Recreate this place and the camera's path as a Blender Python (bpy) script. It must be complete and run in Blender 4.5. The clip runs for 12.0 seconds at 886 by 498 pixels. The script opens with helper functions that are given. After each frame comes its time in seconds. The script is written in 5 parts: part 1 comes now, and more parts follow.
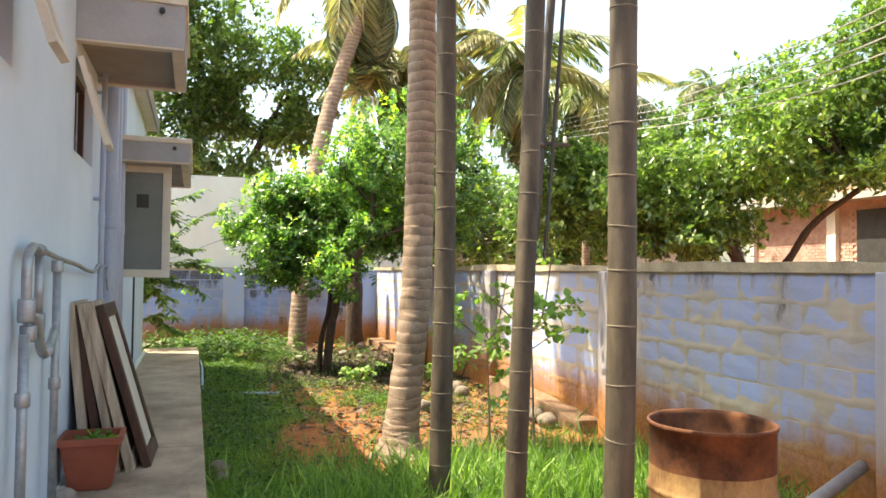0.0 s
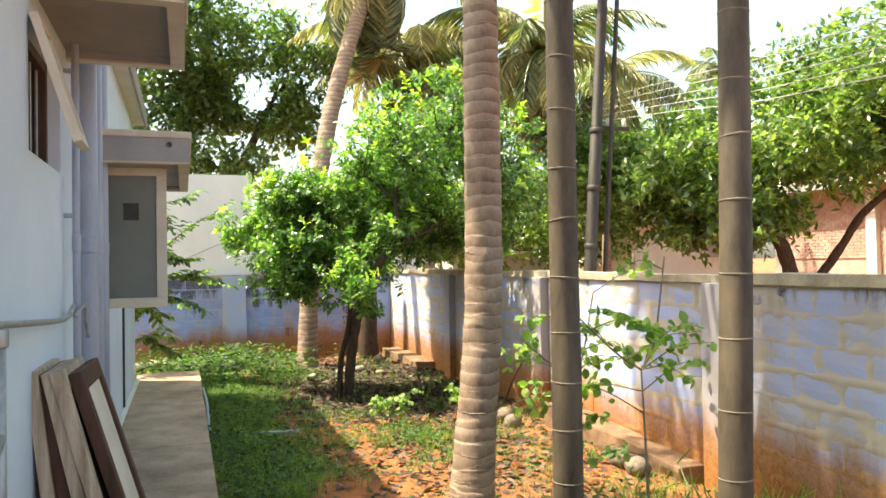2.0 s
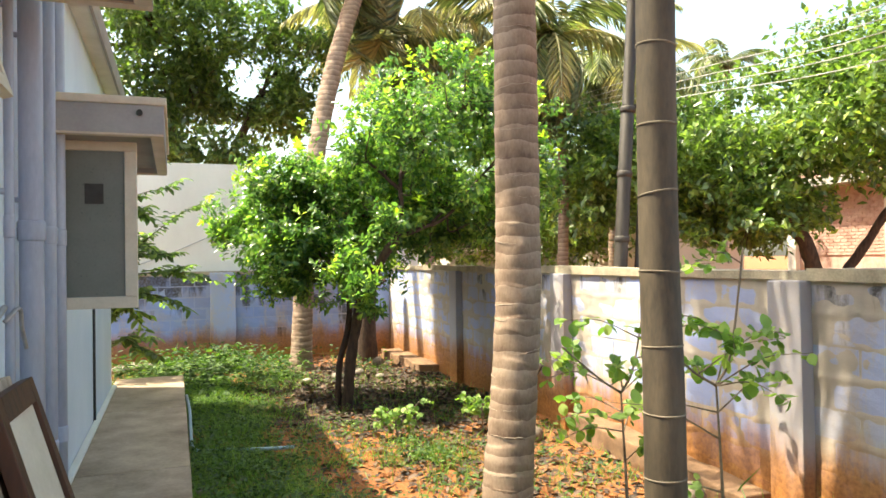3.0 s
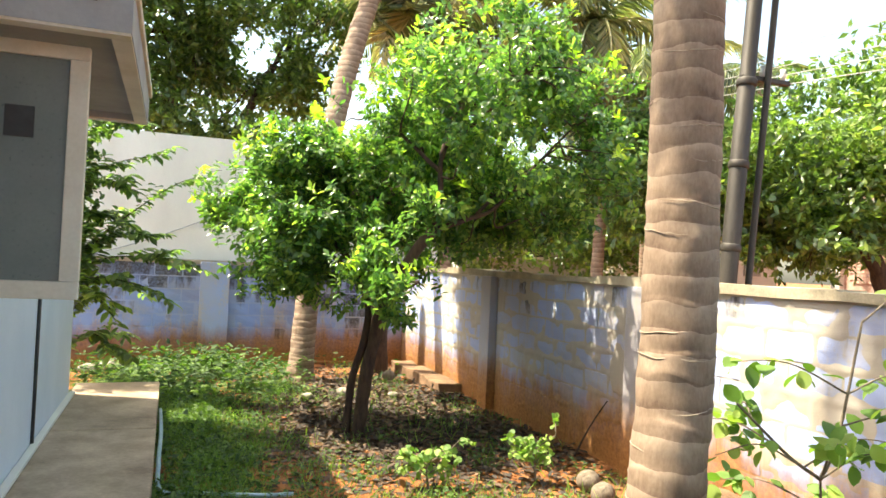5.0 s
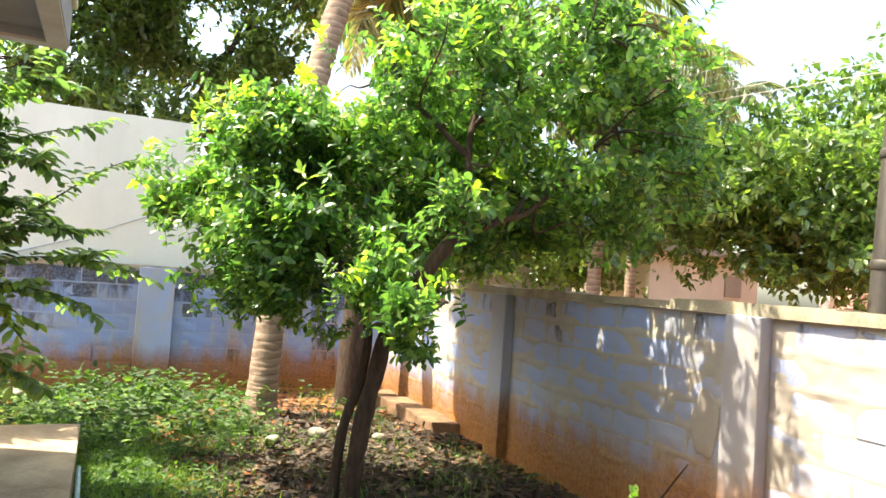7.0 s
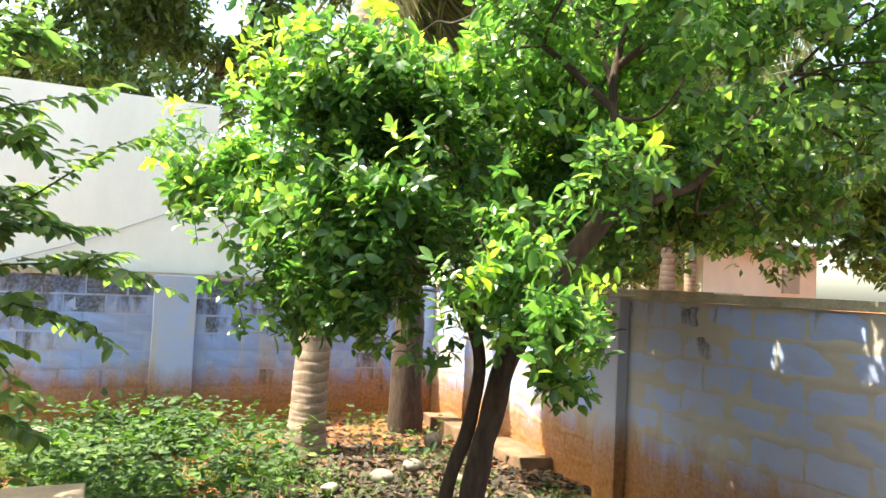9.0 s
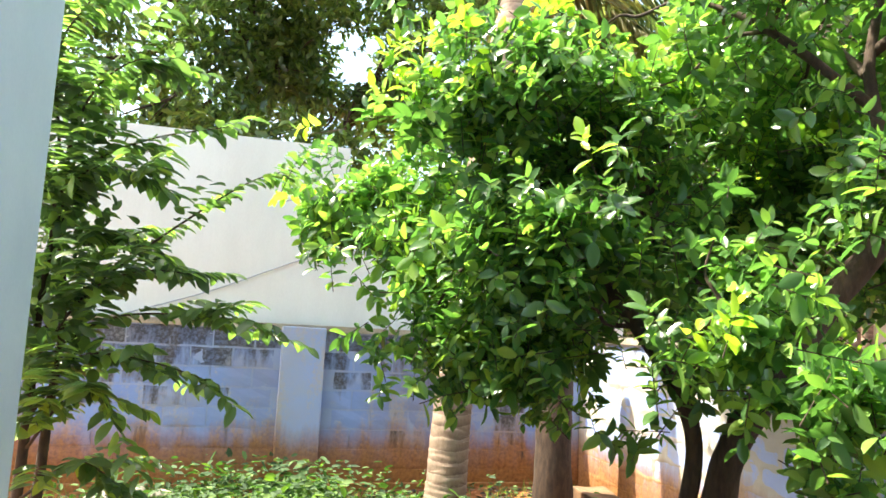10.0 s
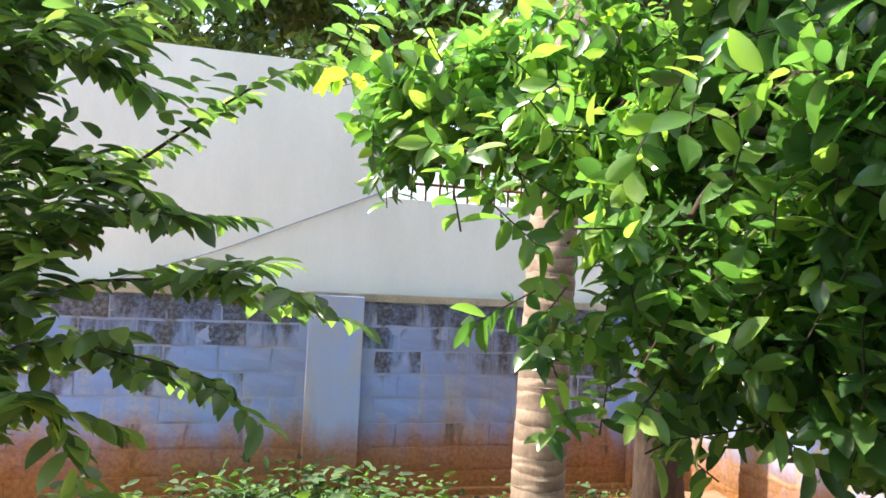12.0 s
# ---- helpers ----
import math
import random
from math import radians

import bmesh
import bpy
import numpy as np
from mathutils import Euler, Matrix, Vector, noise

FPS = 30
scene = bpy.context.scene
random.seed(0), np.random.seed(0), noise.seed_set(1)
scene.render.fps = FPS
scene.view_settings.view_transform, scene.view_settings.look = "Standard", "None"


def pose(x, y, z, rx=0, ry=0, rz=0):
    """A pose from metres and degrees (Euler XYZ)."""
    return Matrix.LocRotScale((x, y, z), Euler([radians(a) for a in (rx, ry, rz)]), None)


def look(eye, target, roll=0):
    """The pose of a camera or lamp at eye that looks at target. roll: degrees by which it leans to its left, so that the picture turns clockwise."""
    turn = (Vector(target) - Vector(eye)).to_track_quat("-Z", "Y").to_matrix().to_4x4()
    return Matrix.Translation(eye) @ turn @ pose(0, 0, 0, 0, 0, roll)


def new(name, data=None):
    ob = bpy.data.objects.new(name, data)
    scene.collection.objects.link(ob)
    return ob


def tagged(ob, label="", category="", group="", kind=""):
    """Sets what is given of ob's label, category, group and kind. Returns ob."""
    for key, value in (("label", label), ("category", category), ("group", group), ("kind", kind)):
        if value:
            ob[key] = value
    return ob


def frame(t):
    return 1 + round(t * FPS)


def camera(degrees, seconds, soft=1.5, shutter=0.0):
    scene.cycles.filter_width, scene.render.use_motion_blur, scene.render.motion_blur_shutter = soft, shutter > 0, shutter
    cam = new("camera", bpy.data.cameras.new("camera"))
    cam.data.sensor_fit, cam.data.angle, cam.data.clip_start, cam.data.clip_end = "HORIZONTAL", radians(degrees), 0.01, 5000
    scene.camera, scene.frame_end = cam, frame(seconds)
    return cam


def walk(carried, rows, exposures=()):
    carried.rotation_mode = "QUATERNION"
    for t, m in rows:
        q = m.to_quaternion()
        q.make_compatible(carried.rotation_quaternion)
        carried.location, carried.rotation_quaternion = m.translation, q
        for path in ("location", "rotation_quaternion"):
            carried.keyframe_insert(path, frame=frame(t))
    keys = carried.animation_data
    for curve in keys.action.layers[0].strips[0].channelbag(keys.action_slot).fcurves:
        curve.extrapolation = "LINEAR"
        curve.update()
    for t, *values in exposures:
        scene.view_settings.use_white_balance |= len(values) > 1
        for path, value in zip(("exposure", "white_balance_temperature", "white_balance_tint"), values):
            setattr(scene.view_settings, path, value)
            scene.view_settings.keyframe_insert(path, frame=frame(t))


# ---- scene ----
cam = camera(62.9, 12.0, soft=1.6)
PATH = [
    (0, (0.115, -0.617, 1.582), (0.764, 1.273, 1.645), 0.6),
    (0.5, (0.042, -0.263, 1.724), (0.715, 1.619, 1.797), 1.3),
    (1, (-0.003, 0.11, 1.8), (0.69, 1.986, 1.83), -0.9),
    (1.5, (0.036, 0.511, 1.823), (0.708, 2.394, 1.834), -1.7),
    (2, (0.008, 0.894, 1.811), (0.683, 2.776, 1.846), -1.0),
    (2.5, (0.079, 1.298, 1.809), (0.765, 3.177, 1.833), -1.0),
    (3, (0.112, 1.798, 1.784), (0.808, 3.673, 1.811), -0.9),
    (5, (0.249, 3.489, 1.717), (0.952, 5.361, 1.761), 2.6),
    (5.5, (0.287, 3.909, 1.7), (1.01, 5.772, 1.771), 3.4),
    (6, (0.341, 4.355, 1.7), (1.096, 6.206, 1.777), 3.3),
    (6.5, (0.311, 4.774, 1.679), (1.075, 6.618, 1.804), 3.7),
    (6.7, (0.274, 4.982, 1.69), (1.115, 6.794, 1.794), 4.0),
    (8.3, (0.302, 6.352, 1.668), (1.14, 8.167, 1.737), 3.9),
    (8.5, (0.296, 6.525, 1.669), (1.129, 8.342, 1.757), 3.8),
    (9, (0.281, 6.92, 1.656), (1.106, 8.739, 1.749), 2.7),
    (9.5, (0.307, 7.314, 1.65), (0.953, 9.201, 1.807), 2.9),
    (10, (0.313, 7.77, 1.654), (0.827, 9.69, 1.874), 3.1),
    (10.5, (0.332, 8.162, 1.675), (0.884, 10.076, 1.855), 2.5),
    (11, (0.283, 8.543, 1.636), (0.861, 10.452, 1.795), 2.7),
    (11.5, (0.236, 8.966, 1.641), (0.859, 10.864, 1.742), 1.9),
    (12, (0.233, 9.453, 1.652), (0.743, 11.383, 1.775), 2.5),
]
walk(cam, [(t, look(eye, target, roll)) for t, eye, target, roll in PATH], [(0.0, 1.93, 7800, 4), (3.0, 1.93, 7900, 4), (6.5, 2.1, 7600, 4), (9.0, 2.3, 7200, 2), (10.5, 2.2, 7000, 2), (12.0, 1.95, 6700, 8)])

# ---- light ----
SUN_DIR = Vector((0.51, -0.23, -1.0)).normalized()
world = bpy.data.worlds.new("sky")
scene.world = world
world.use_nodes = True
wn = world.node_tree.nodes
sky = wn.new("ShaderNodeTexSky")
sky.sky_type = "NISHITA"
sky.sun_disc = False
sky.sun_elevation = math.asin(-SUN_DIR.z)
sky.sun_rotation = math.atan2(-SUN_DIR.x, -SUN_DIR.y)
sky.dust_density = 3.0
wn["Background"].inputs["Strength"].default_value = 0.15
world.node_tree.links.new(sky.outputs["Color"], wn["Background"].inputs["Color"])
sun = new("sun", bpy.data.lights.new("sun", "SUN"))
sun.data.energy = 3.6
sun.data.angle = radians(0.6)
sun.data.color = (1.0, 0.94, 0.84)
sun.matrix_world = look((0, 0, 20), Vector((0, 0, 20)) + SUN_DIR)

# ---- materials ----
def mat_new(name):
    m = bpy.data.materials.new(name)
    m.use_nodes = True
    return m, m.node_tree.nodes, m.node_tree.links, m.node_tree.nodes["Principled BSDF"]


def ramp_of(n, l, src, stops):
    r = n.new("ShaderNodeValToRGB")
    el = r.color_ramp.elements
    while len(el) < len(stops):
        el.new(0.5)
    for e, (p, c) in zip(el, stops):
        e.position = p
        e.color = (*c, 1) if len(c) == 3 else c
    l.new(src, r.inputs["Fac"])
    return r.outputs["Color"]


def grey(a):
    return (a, a, a)


def noise_of(n, l, co, scale, detail=5.0, rough=0.6, stretch=None):
    if stretch:
        mp = n.new("ShaderNodeMapping")
        mp.inputs["Scale"].default_value = stretch
        l.new(co, mp.inputs["Vector"])
        co = mp.outputs["Vector"]
    t = n.new("ShaderNodeTexNoise")
    t.inputs["Scale"].default_value = scale
    t.inputs["Detail"].default_value = detail
    t.inputs["Roughness"].default_value = rough
    l.new(co, t.inputs["Vector"])
    return t.outputs["Fac"]


def mix_of(n, l, fac, a, b, mode="MIX"):
    m = n.new("ShaderNodeMix")
    m.data_type = "RGBA"
    m.blend_type = mode
    for k, v in ((0, fac), (6, a), (7, b)):
        if isinstance(v, (int, float)):
            m.inputs[k].default_value = v
        elif isinstance(v, tuple):
            m.inputs[k].default_value = (*v, 1)
        else:
            l.new(v, m.inputs[k])
    return m.outputs[2]


def math_of(n, l, op, a, b=0.0):
    m = n.new("ShaderNodeMath")
    m.operation = op
    for k, v in ((0, a), (1, b)):
        if isinstance(v, (int, float)):
            m.inputs[k].default_value = v
        else:
            l.new(v, m.inputs[k])
    return m.outputs[0]


def bump_of(n, l, p, height, strength=0.4, dist=0.01):
    b = n.new("ShaderNodeBump")
    b.inputs["Strength"].default_value = strength
    b.inputs["Distance"].default_value = dist
    l.new(height, b.inputs["Height"])
    l.new(b.outputs["Normal"], p.inputs["Normal"])


def where(n):
    return n.new("ShaderNodeNewGeometry").outputs["Position"]


def plain(name, dark, light, rough=0.7, scale=6.0, metal=0.0, bump=0.3, fine=60.0, stretch=None, dist=0.006):
    """Two tones mixed by coarse and fine noise."""
    m, n, l, p = mat_new(name)
    co = where(n)
    a = noise_of(n, l, co, scale, stretch=stretch)
    f = noise_of(n, l, co, fine, 4.0, stretch=stretch)
    mixed = math_of(n, l, "ADD", math_of(n, l, "MULTIPLY", a, 0.7), math_of(n, l, "MULTIPLY", f, 0.3))
    l.new(ramp_of(n, l, mixed, [(0.34, dark), (0.64, light)]), p.inputs["Base Color"])
    l.new(ramp_of(n, l, f, [(0.3, grey(max(rough - 0.1, 0.05))), (0.7, grey(min(rough + 0.12, 1.0)))]), p.inputs["Roughness"])
    p.inputs["Metallic"].default_value = metal
    bump_of(n, l, p, mixed, bump, dist)
    return m


def leaf_mat(name, dark, mid, light, gloss=0.35, through_light=0.4, patch=0.8, stops=(0.2, 0.62, 0.96)):
    m, n, l, p = mat_new(name)
    geo = n.new("ShaderNodeNewGeometry")
    rnd = geo.outputs["Random Per Island"]
    big = noise_of(n, l, geo.outputs["Position"], patch, 3.0)
    v = math_of(n, l, "ADD", math_of(n, l, "MULTIPLY", rnd, 0.65), math_of(n, l, "MULTIPLY", big, 0.4))
    col = ramp_of(n, l, v, [(stops[0], dark), (stops[1], mid), (stops[2], light)])
    l.new(col, p.inputs["Base Color"])
    p.inputs["Roughness"].default_value = gloss
    p.inputs["Specular IOR Level"].default_value = 0.9
    tr = n.new("ShaderNodeBsdfTranslucent")
    l.new(mix_of(n, l, 1.0, col, (1.52, 1.78, 0.85), "MULTIPLY"), tr.inputs["Color"])
    ms = n.new("ShaderNodeMixShader")
    ms.inputs[0].default_value = through_light
    l.new(p.outputs[0], ms.inputs[1])
    l.new(tr.outputs[0], ms.inputs[2])
    l.new(ms.outputs[0], n["Material Output"].inputs["Surface"])
    return m


def block_paint(name, algae, paint, dull, per_block=0.0, grimy=0.6):
    """Blue limewash on concrete blocks: patches worn to bare plaster, red soil splashed on the foot, black algae from the top."""
    m, n, l, p = mat_new(name)
    co = where(n)
    sep = n.new("ShaderNodeSeparateXYZ")
    l.new(co, sep.inputs[0])
    info = n.new("ShaderNodeObjectInfo")
    wear = noise_of(n, l, co, 2.2, 6.0, 0.65)
    fine = noise_of(n, l, co, 28.0, 5.0, 0.7)
    streak = noise_of(n, l, co, 1.6, 5.0, 0.6, (3.2, 3.2, 0.8))
    tone = math_of(n, l, "ADD", math_of(n, l, "MULTIPLY", wear, 0.75), math_of(n, l, "MULTIPLY", info.outputs["Random"], 0.22))
    col = ramp_of(n, l, tone, [(0.3, paint), (0.5, tuple(c * 1.1 for c in paint)), (0.72, dull)])
    worn = ramp_of(n, l, math_of(n, l, "ADD", math_of(n, l, "MULTIPLY", fine, 0.35), math_of(n, l, "MULTIPLY", streak, 0.65)), [(0.5, grey(0)), (0.62, grey(1))])
    col = mix_of(n, l, math_of(n, l, "MULTIPLY", worn, 0.7), col, (0.52, 0.46, 0.36))
    grime = noise_of(n, l, co, 0.55, 4.0, 0.55)
    col = mix_of(n, l, ramp_of(n, l, grime, [(0.42, grey(0)), (0.62, grey(grimy))]), col, (0.26, 0.22, 0.2))
    soil_h = math_of(n, l, "ADD", sep.outputs["Z"], math_of(n, l, "MULTIPLY", math_of(n, l, "SUBTRACT", streak, 0.5), -0.5))
    soil = ramp_of(n, l, soil_h, [(0.14, grey(1)), (0.38, grey(0.88)), (0.66, grey(0))])
    earth = ramp_of(n, l, fine, [(0.3, (0.2, 0.075, 0.02)), (0.7, (0.43, 0.19, 0.055))])
    col = mix_of(n, l, soil, col, earth)
    top = math_of(n, l, "ADD", sep.outputs["Z"], math_of(n, l, "MULTIPLY", math_of(n, l, "SUBTRACT", streak, 0.5), 3.0))
    top = math_of(n, l, "ADD", top, math_of(n, l, "MULTIPLY", info.outputs["Random"], per_block))
    black = ramp_of(n, l, math_of(n, l, "MULTIPLY", top, 0.33), [(algae * 0.33, grey(0)), (algae * 0.33 + 0.13, grey(0.9))])
    black = math_of(n, l, "MULTIPLY", black, ramp_of(n, l, fine, [(0.34, grey(0.5)), (0.56, grey(1))]))
    col = mix_of(n, l, black, col, (0.035, 0.036, 0.04))
    l.new(col, p.inputs["Base Color"])
    p.inputs["Roughness"].default_value = 0.9
    bump_of(n, l, p, math_of(n, l, "ADD", fine, wear), 0.35, 0.007)
    return m


def soil_mat():
    m, n, l, p = mat_new("red_soil")
    co = where(n)
    big = noise_of(n, l, co, 0.55, 4.0)
    mid = noise_of(n, l, co, 4.0, 6.0, 0.65)
    fine = noise_of(n, l, co, 40.0, 5.0, 0.7)
    col = ramp_of(n, l, math_of(n, l, "ADD", math_of(n, l, "MULTIPLY", mid, 0.6), math_of(n, l, "MULTIPLY", fine, 0.4)),
                  [(0.3, (0.13, 0.042, 0.015)), (0.5, (0.33, 0.12, 0.036)), (0.7, (0.47, 0.22, 0.085))])
    litter = ramp_of(n, l, math_of(n, l, "ADD", math_of(n, l, "MULTIPLY", big, 0.7), math_of(n, l, "MULTIPLY", mid, 0.3)), [(0.5, grey(0)), (0.64, grey(0.75))])
    col = mix_of(n, l, litter, col, ramp_of(n, l, fine, [(0.3, (0.045, 0.035, 0.02)), (0.7, (0.2, 0.15, 0.075))]))
    l.new(col, p.inputs["Base Color"])
    p.inputs["Roughness"].default_value = 0.95
    bump_of(n, l, p, math_of(n, l, "ADD", mid, fine), 0.8, 0.03)
    return m


def ringed_bark():
    """Coconut bark: grey-brown with wavering darker rings a hand's breadth apart."""
    m, n, l, p = mat_new("coconut_bark")
    co = where(n)
    wv = n.new("ShaderNodeTexWave")
    wv.bands_direction = "Z"
    wv.wave_profile = "SAW"
    wv.inputs["Scale"].default_value = 3.3
    wv.inputs["Distortion"].default_value = 3.0
    wv.inputs["Detail"].default_value = 3.0
    wv.inputs["Detail Scale"].default_value = 1.4
    l.new(co, wv.inputs["Vector"])
    coarse = noise_of(n, l, co, 6.0, 5.0, 0.65)
    fine = noise_of(n, l, co, 45.0, 4.0, 0.7, (1.6, 1.6, 0.6))
    v = math_of(n, l, "ADD", math_of(n, l, "MULTIPLY", coarse, 0.45), math_of(n, l, "MULTIPLY", fine, 0.25))
    v = math_of(n, l, "ADD", v, math_of(n, l, "MULTIPLY", wv.outputs["Fac"], 0.2))
    l.new(ramp_of(n, l, v, [(0.28, (0.13, 0.082, 0.056)), (0.48, (0.28, 0.2, 0.147)), (0.68, (0.46, 0.355, 0.27))]), p.inputs["Base Color"])
    p.inputs["Roughness"].default_value = 0.9
    bump_of(n, l, p, v, 0.5, 0.008)
    return m


M = {}
M["soil"] = soil_mat()
M["block_e"] = block_paint("blue_block_wall", 1.8, (0.34, 0.43, 0.72), (0.46, 0.47, 0.53), 0.3, 0.5)
M["block_n"] = block_paint("blue_block_far", 1.3, (0.22, 0.33, 0.62), (0.42, 0.46, 0.52), 0.7, 0.55)
M["mortar"] = block_paint("pale_mortar", 2.0, (0.46, 0.42, 0.36), (0.51, 0.49, 0.47), 0.0, 0.6)
M["mortar_n"] = block_paint("grey_mortar", 1.55, (0.27, 0.36, 0.58), (0.44, 0.45, 0.48), 0.3, 0.4)
M["pillar"] = block_paint("plastered_pillar", 2.0, (0.38, 0.4, 0.5), (0.5, 0.46, 0.41))
M["pillar_n"] = block_paint("blue_plastered_pillar", 2.1, (0.29, 0.4, 0.66), (0.4, 0.46, 0.6), 0.0, 0.2)
M["coping"] = plain("weathered_coping", (0.2, 0.18, 0.14), (0.55, 0.47, 0.34), 0.9, 3.0)
M["house"] = plain("pale_blue_limewash", (0.56, 0.66, 0.78), (0.67, 0.76, 0.87), 0.85, 1.2, bump=0.15)
M["white"] = plain("whitewashed_plaster", (0.68, 0.68, 0.62), (0.8, 0.8, 0.74), 0.9, 0.9, bump=0.2, stretch=(2, 2, 0.7))
M["path"] = plain("worn_concrete", (0.22, 0.16, 0.11), (0.52, 0.4, 0.29), 0.85, 2.2, bump=0.4, fine=45)
M["canopy"] = plain("grey_painted_concrete", (0.3, 0.31, 0.33), (0.4, 0.41, 0.43), 0.85, 3.0)
M["soffit"] = plain("dusty_grey_soffit", (0.26, 0.24, 0.22), (0.36, 0.33, 0.3), 0.9, 3.0)
M["cream"] = plain("cream_trim_paint", (0.55, 0.5, 0.41), (0.7, 0.65, 0.56), 0.7, 4.0)
M["pvc"] = plain("painted_plastic_pipe", (0.32, 0.36, 0.47), (0.45, 0.5, 0.62), 0.5, 5.0, stretch=(1, 1, 0.3))
M["steel"] = plain("galvanised_steel", (0.28, 0.29, 0.31), (0.45, 0.46, 0.48), 0.45, 14.0, metal=0.6)
# near-black: black parts, and openings whose inner shade is put into the colour
M["dark"] = plain("black_parts_and_shade", (0.02, 0.02, 0.022), (0.05, 0.05, 0.05), 0.6)
M["pane"] = plain("grey_green_sheet", (0.13, 0.155, 0.145), (0.18, 0.2, 0.19), 0.35, 2.5, bump=0.05)
M["plank_dark"] = plain("dark_brown_wood", (0.035, 0.016, 0.01), (0.1, 0.04, 0.022), 0.6, 4.0, stretch=(6, 6, 0.6))
M["plank_pale"] = plain("bare_weathered_wood", (0.27, 0.19, 0.13), (0.62, 0.5, 0.38), 0.8, 4.0, stretch=(7, 7, 0.5))
M["terracotta"] = plain("terracotta_plastic", (0.24, 0.055, 0.028), (0.34, 0.085, 0.045), 0.5, 5.0, bump=0.1)
M["rust"] = plain("rusted_drum_steel", (0.03, 0.012, 0.008), (0.2, 0.075, 0.03), 0.8, 7.0, metal=0.25, bump=0.5)
M["ochre"] = plain("ochre_rusted_paint", (0.1, 0.04, 0.018), (0.4, 0.25, 0.1), 0.7, 5.0, metal=0.1, bump=0.4, stretch=(1, 1, 0.5))
M["palm_bark"] = ringed_bark()
M["palm_scar"] = plain("palm_leaf_scar", (0.28, 0.22, 0.17), (0.46, 0.38, 0.3), 0.9, 10.0)
M["areca"] = plain("areca_stem", (0.028, 0.021, 0.014), (0.12, 0.092, 0.06), 0.7, 5.0, bump=0.3, stretch=(2, 2, 0.5))
M["areca_ring"] = plain("areca_ring_scar", (0.11, 0.09, 0.065), (0.25, 0.21, 0.15), 0.8, 20.0)
M["bark"] = plain("brown_bark", (0.022, 0.013, 0.009), (0.085, 0.052, 0.034), 0.9, 12.0, bump=0.8, stretch=(2, 2, 0.6), dist=0.015)
M["twig"] = plain("grey_twig", (0.12, 0.09, 0.065), (0.25, 0.2, 0.15), 0.8, 14.0)
M["husk"] = plain("coconut_husk", (0.08, 0.06, 0.045), (0.26, 0.21, 0.16), 0.9, 14.0, stretch=(3, 3, 1))
M["stone"] = plain("rough_stone", (0.16, 0.13, 0.11), (0.4, 0.35, 0.3), 0.9, 9.0, bump=0.6)
M["plinth"] = block_paint("soil_stained_plinth", 2.9, (0.22, 0.17, 0.13), (0.3, 0.22, 0.16))
M["ledge"] = plain("stained_ledge", (0.09, 0.055, 0.034), (0.32, 0.19, 0.11), 0.95, 4.0, bump=0.8, dist=0.02)
M["hose"] = plain("pale_blue_hose", (0.2, 0.36, 0.46), (0.42, 0.56, 0.62), 0.4, 8.0)
M["brick"] = plain("red_brick", (0.42, 0.24, 0.19), (0.62, 0.43, 0.36), 0.9, 5.0)
M["far_white"] = plain("far_plaster", (0.62, 0.59, 0.53), (0.76, 0.73, 0.67), 0.9, 1.0)
M["far_grey"] = plain("far_concrete", (0.3, 0.29, 0.27), (0.44, 0.43, 0.4), 0.9, 1.0)
M["wire"] = plain("electric_wire", (0.45, 0.45, 0.43), (0.6, 0.6, 0.57), 0.5, 3.0, metal=0.4)
M["pole"] = plain("painted_steel_pole", (0.03, 0.026, 0.023), (0.08, 0.07, 0.062), 0.55, 4.0, metal=0.3, stretch=(2, 2, 0.4))
M["leaf_citrus"] = leaf_mat("glossy_green_leaf", (0.05, 0.115, 0.045), (0.125, 0.25, 0.075), (0.38, 0.52, 0.12), 0.25, 0.48, 0.8, (0.22, 0.62, 0.98))
M["leaf_young"] = leaf_mat("fresh_yellow_green_leaf", (0.2, 0.36, 0.05), (0.36, 0.52, 0.07), (0.56, 0.62, 0.1), 0.3, 0.52, 0.8)
M["leaf_shrub"] = leaf_mat("shrub_leaf", (0.055, 0.095, 0.045), (0.115, 0.19, 0.075), (0.34, 0.46, 0.12), 0.34, 0.56)
M["leaf_mango"] = leaf_mat("sunlit_tree_leaf", (0.055, 0.1, 0.04), (0.14, 0.23, 0.065), (0.38, 0.48, 0.13), 0.33, 0.45, 0.35)
M["leaf_dark"] = leaf_mat("dark_tree_leaf", (0.045, 0.09, 0.03), (0.11, 0.185, 0.05), (0.28, 0.38, 0.1), 0.38, 0.45, 0.3)
M["leaf_grass"] = leaf_mat("grass_blade", (0.07, 0.15, 0.03), (0.17, 0.31, 0.055), (0.4, 0.5, 0.13), 0.65, 0.4, 1.2)
M["leaf_weed"] = leaf_mat("weed_leaf", (0.025, 0.06, 0.016), (0.055, 0.125, 0.027), (0.18, 0.28, 0.055), 0.8, 0.34, 1.2)
M["frond"] = leaf_mat("dry_yellow_frond", (0.2, 0.19, 0.1), (0.42, 0.38, 0.22), (0.66, 0.56, 0.28), 0.45, 0.34, 0.5)
M["frond_green"] = leaf_mat("green_frond", (0.06, 0.09, 0.04), (0.18, 0.22, 0.1), (0.44, 0.44, 0.22), 0.4, 0.34, 0.5)
M["litter"] = leaf_mat("dry_leaf", (0.018, 0.011, 0.007), (0.06, 0.032, 0.017), (0.27, 0.155, 0.085), 0.8, 0.1)

# ---- building helpers ----


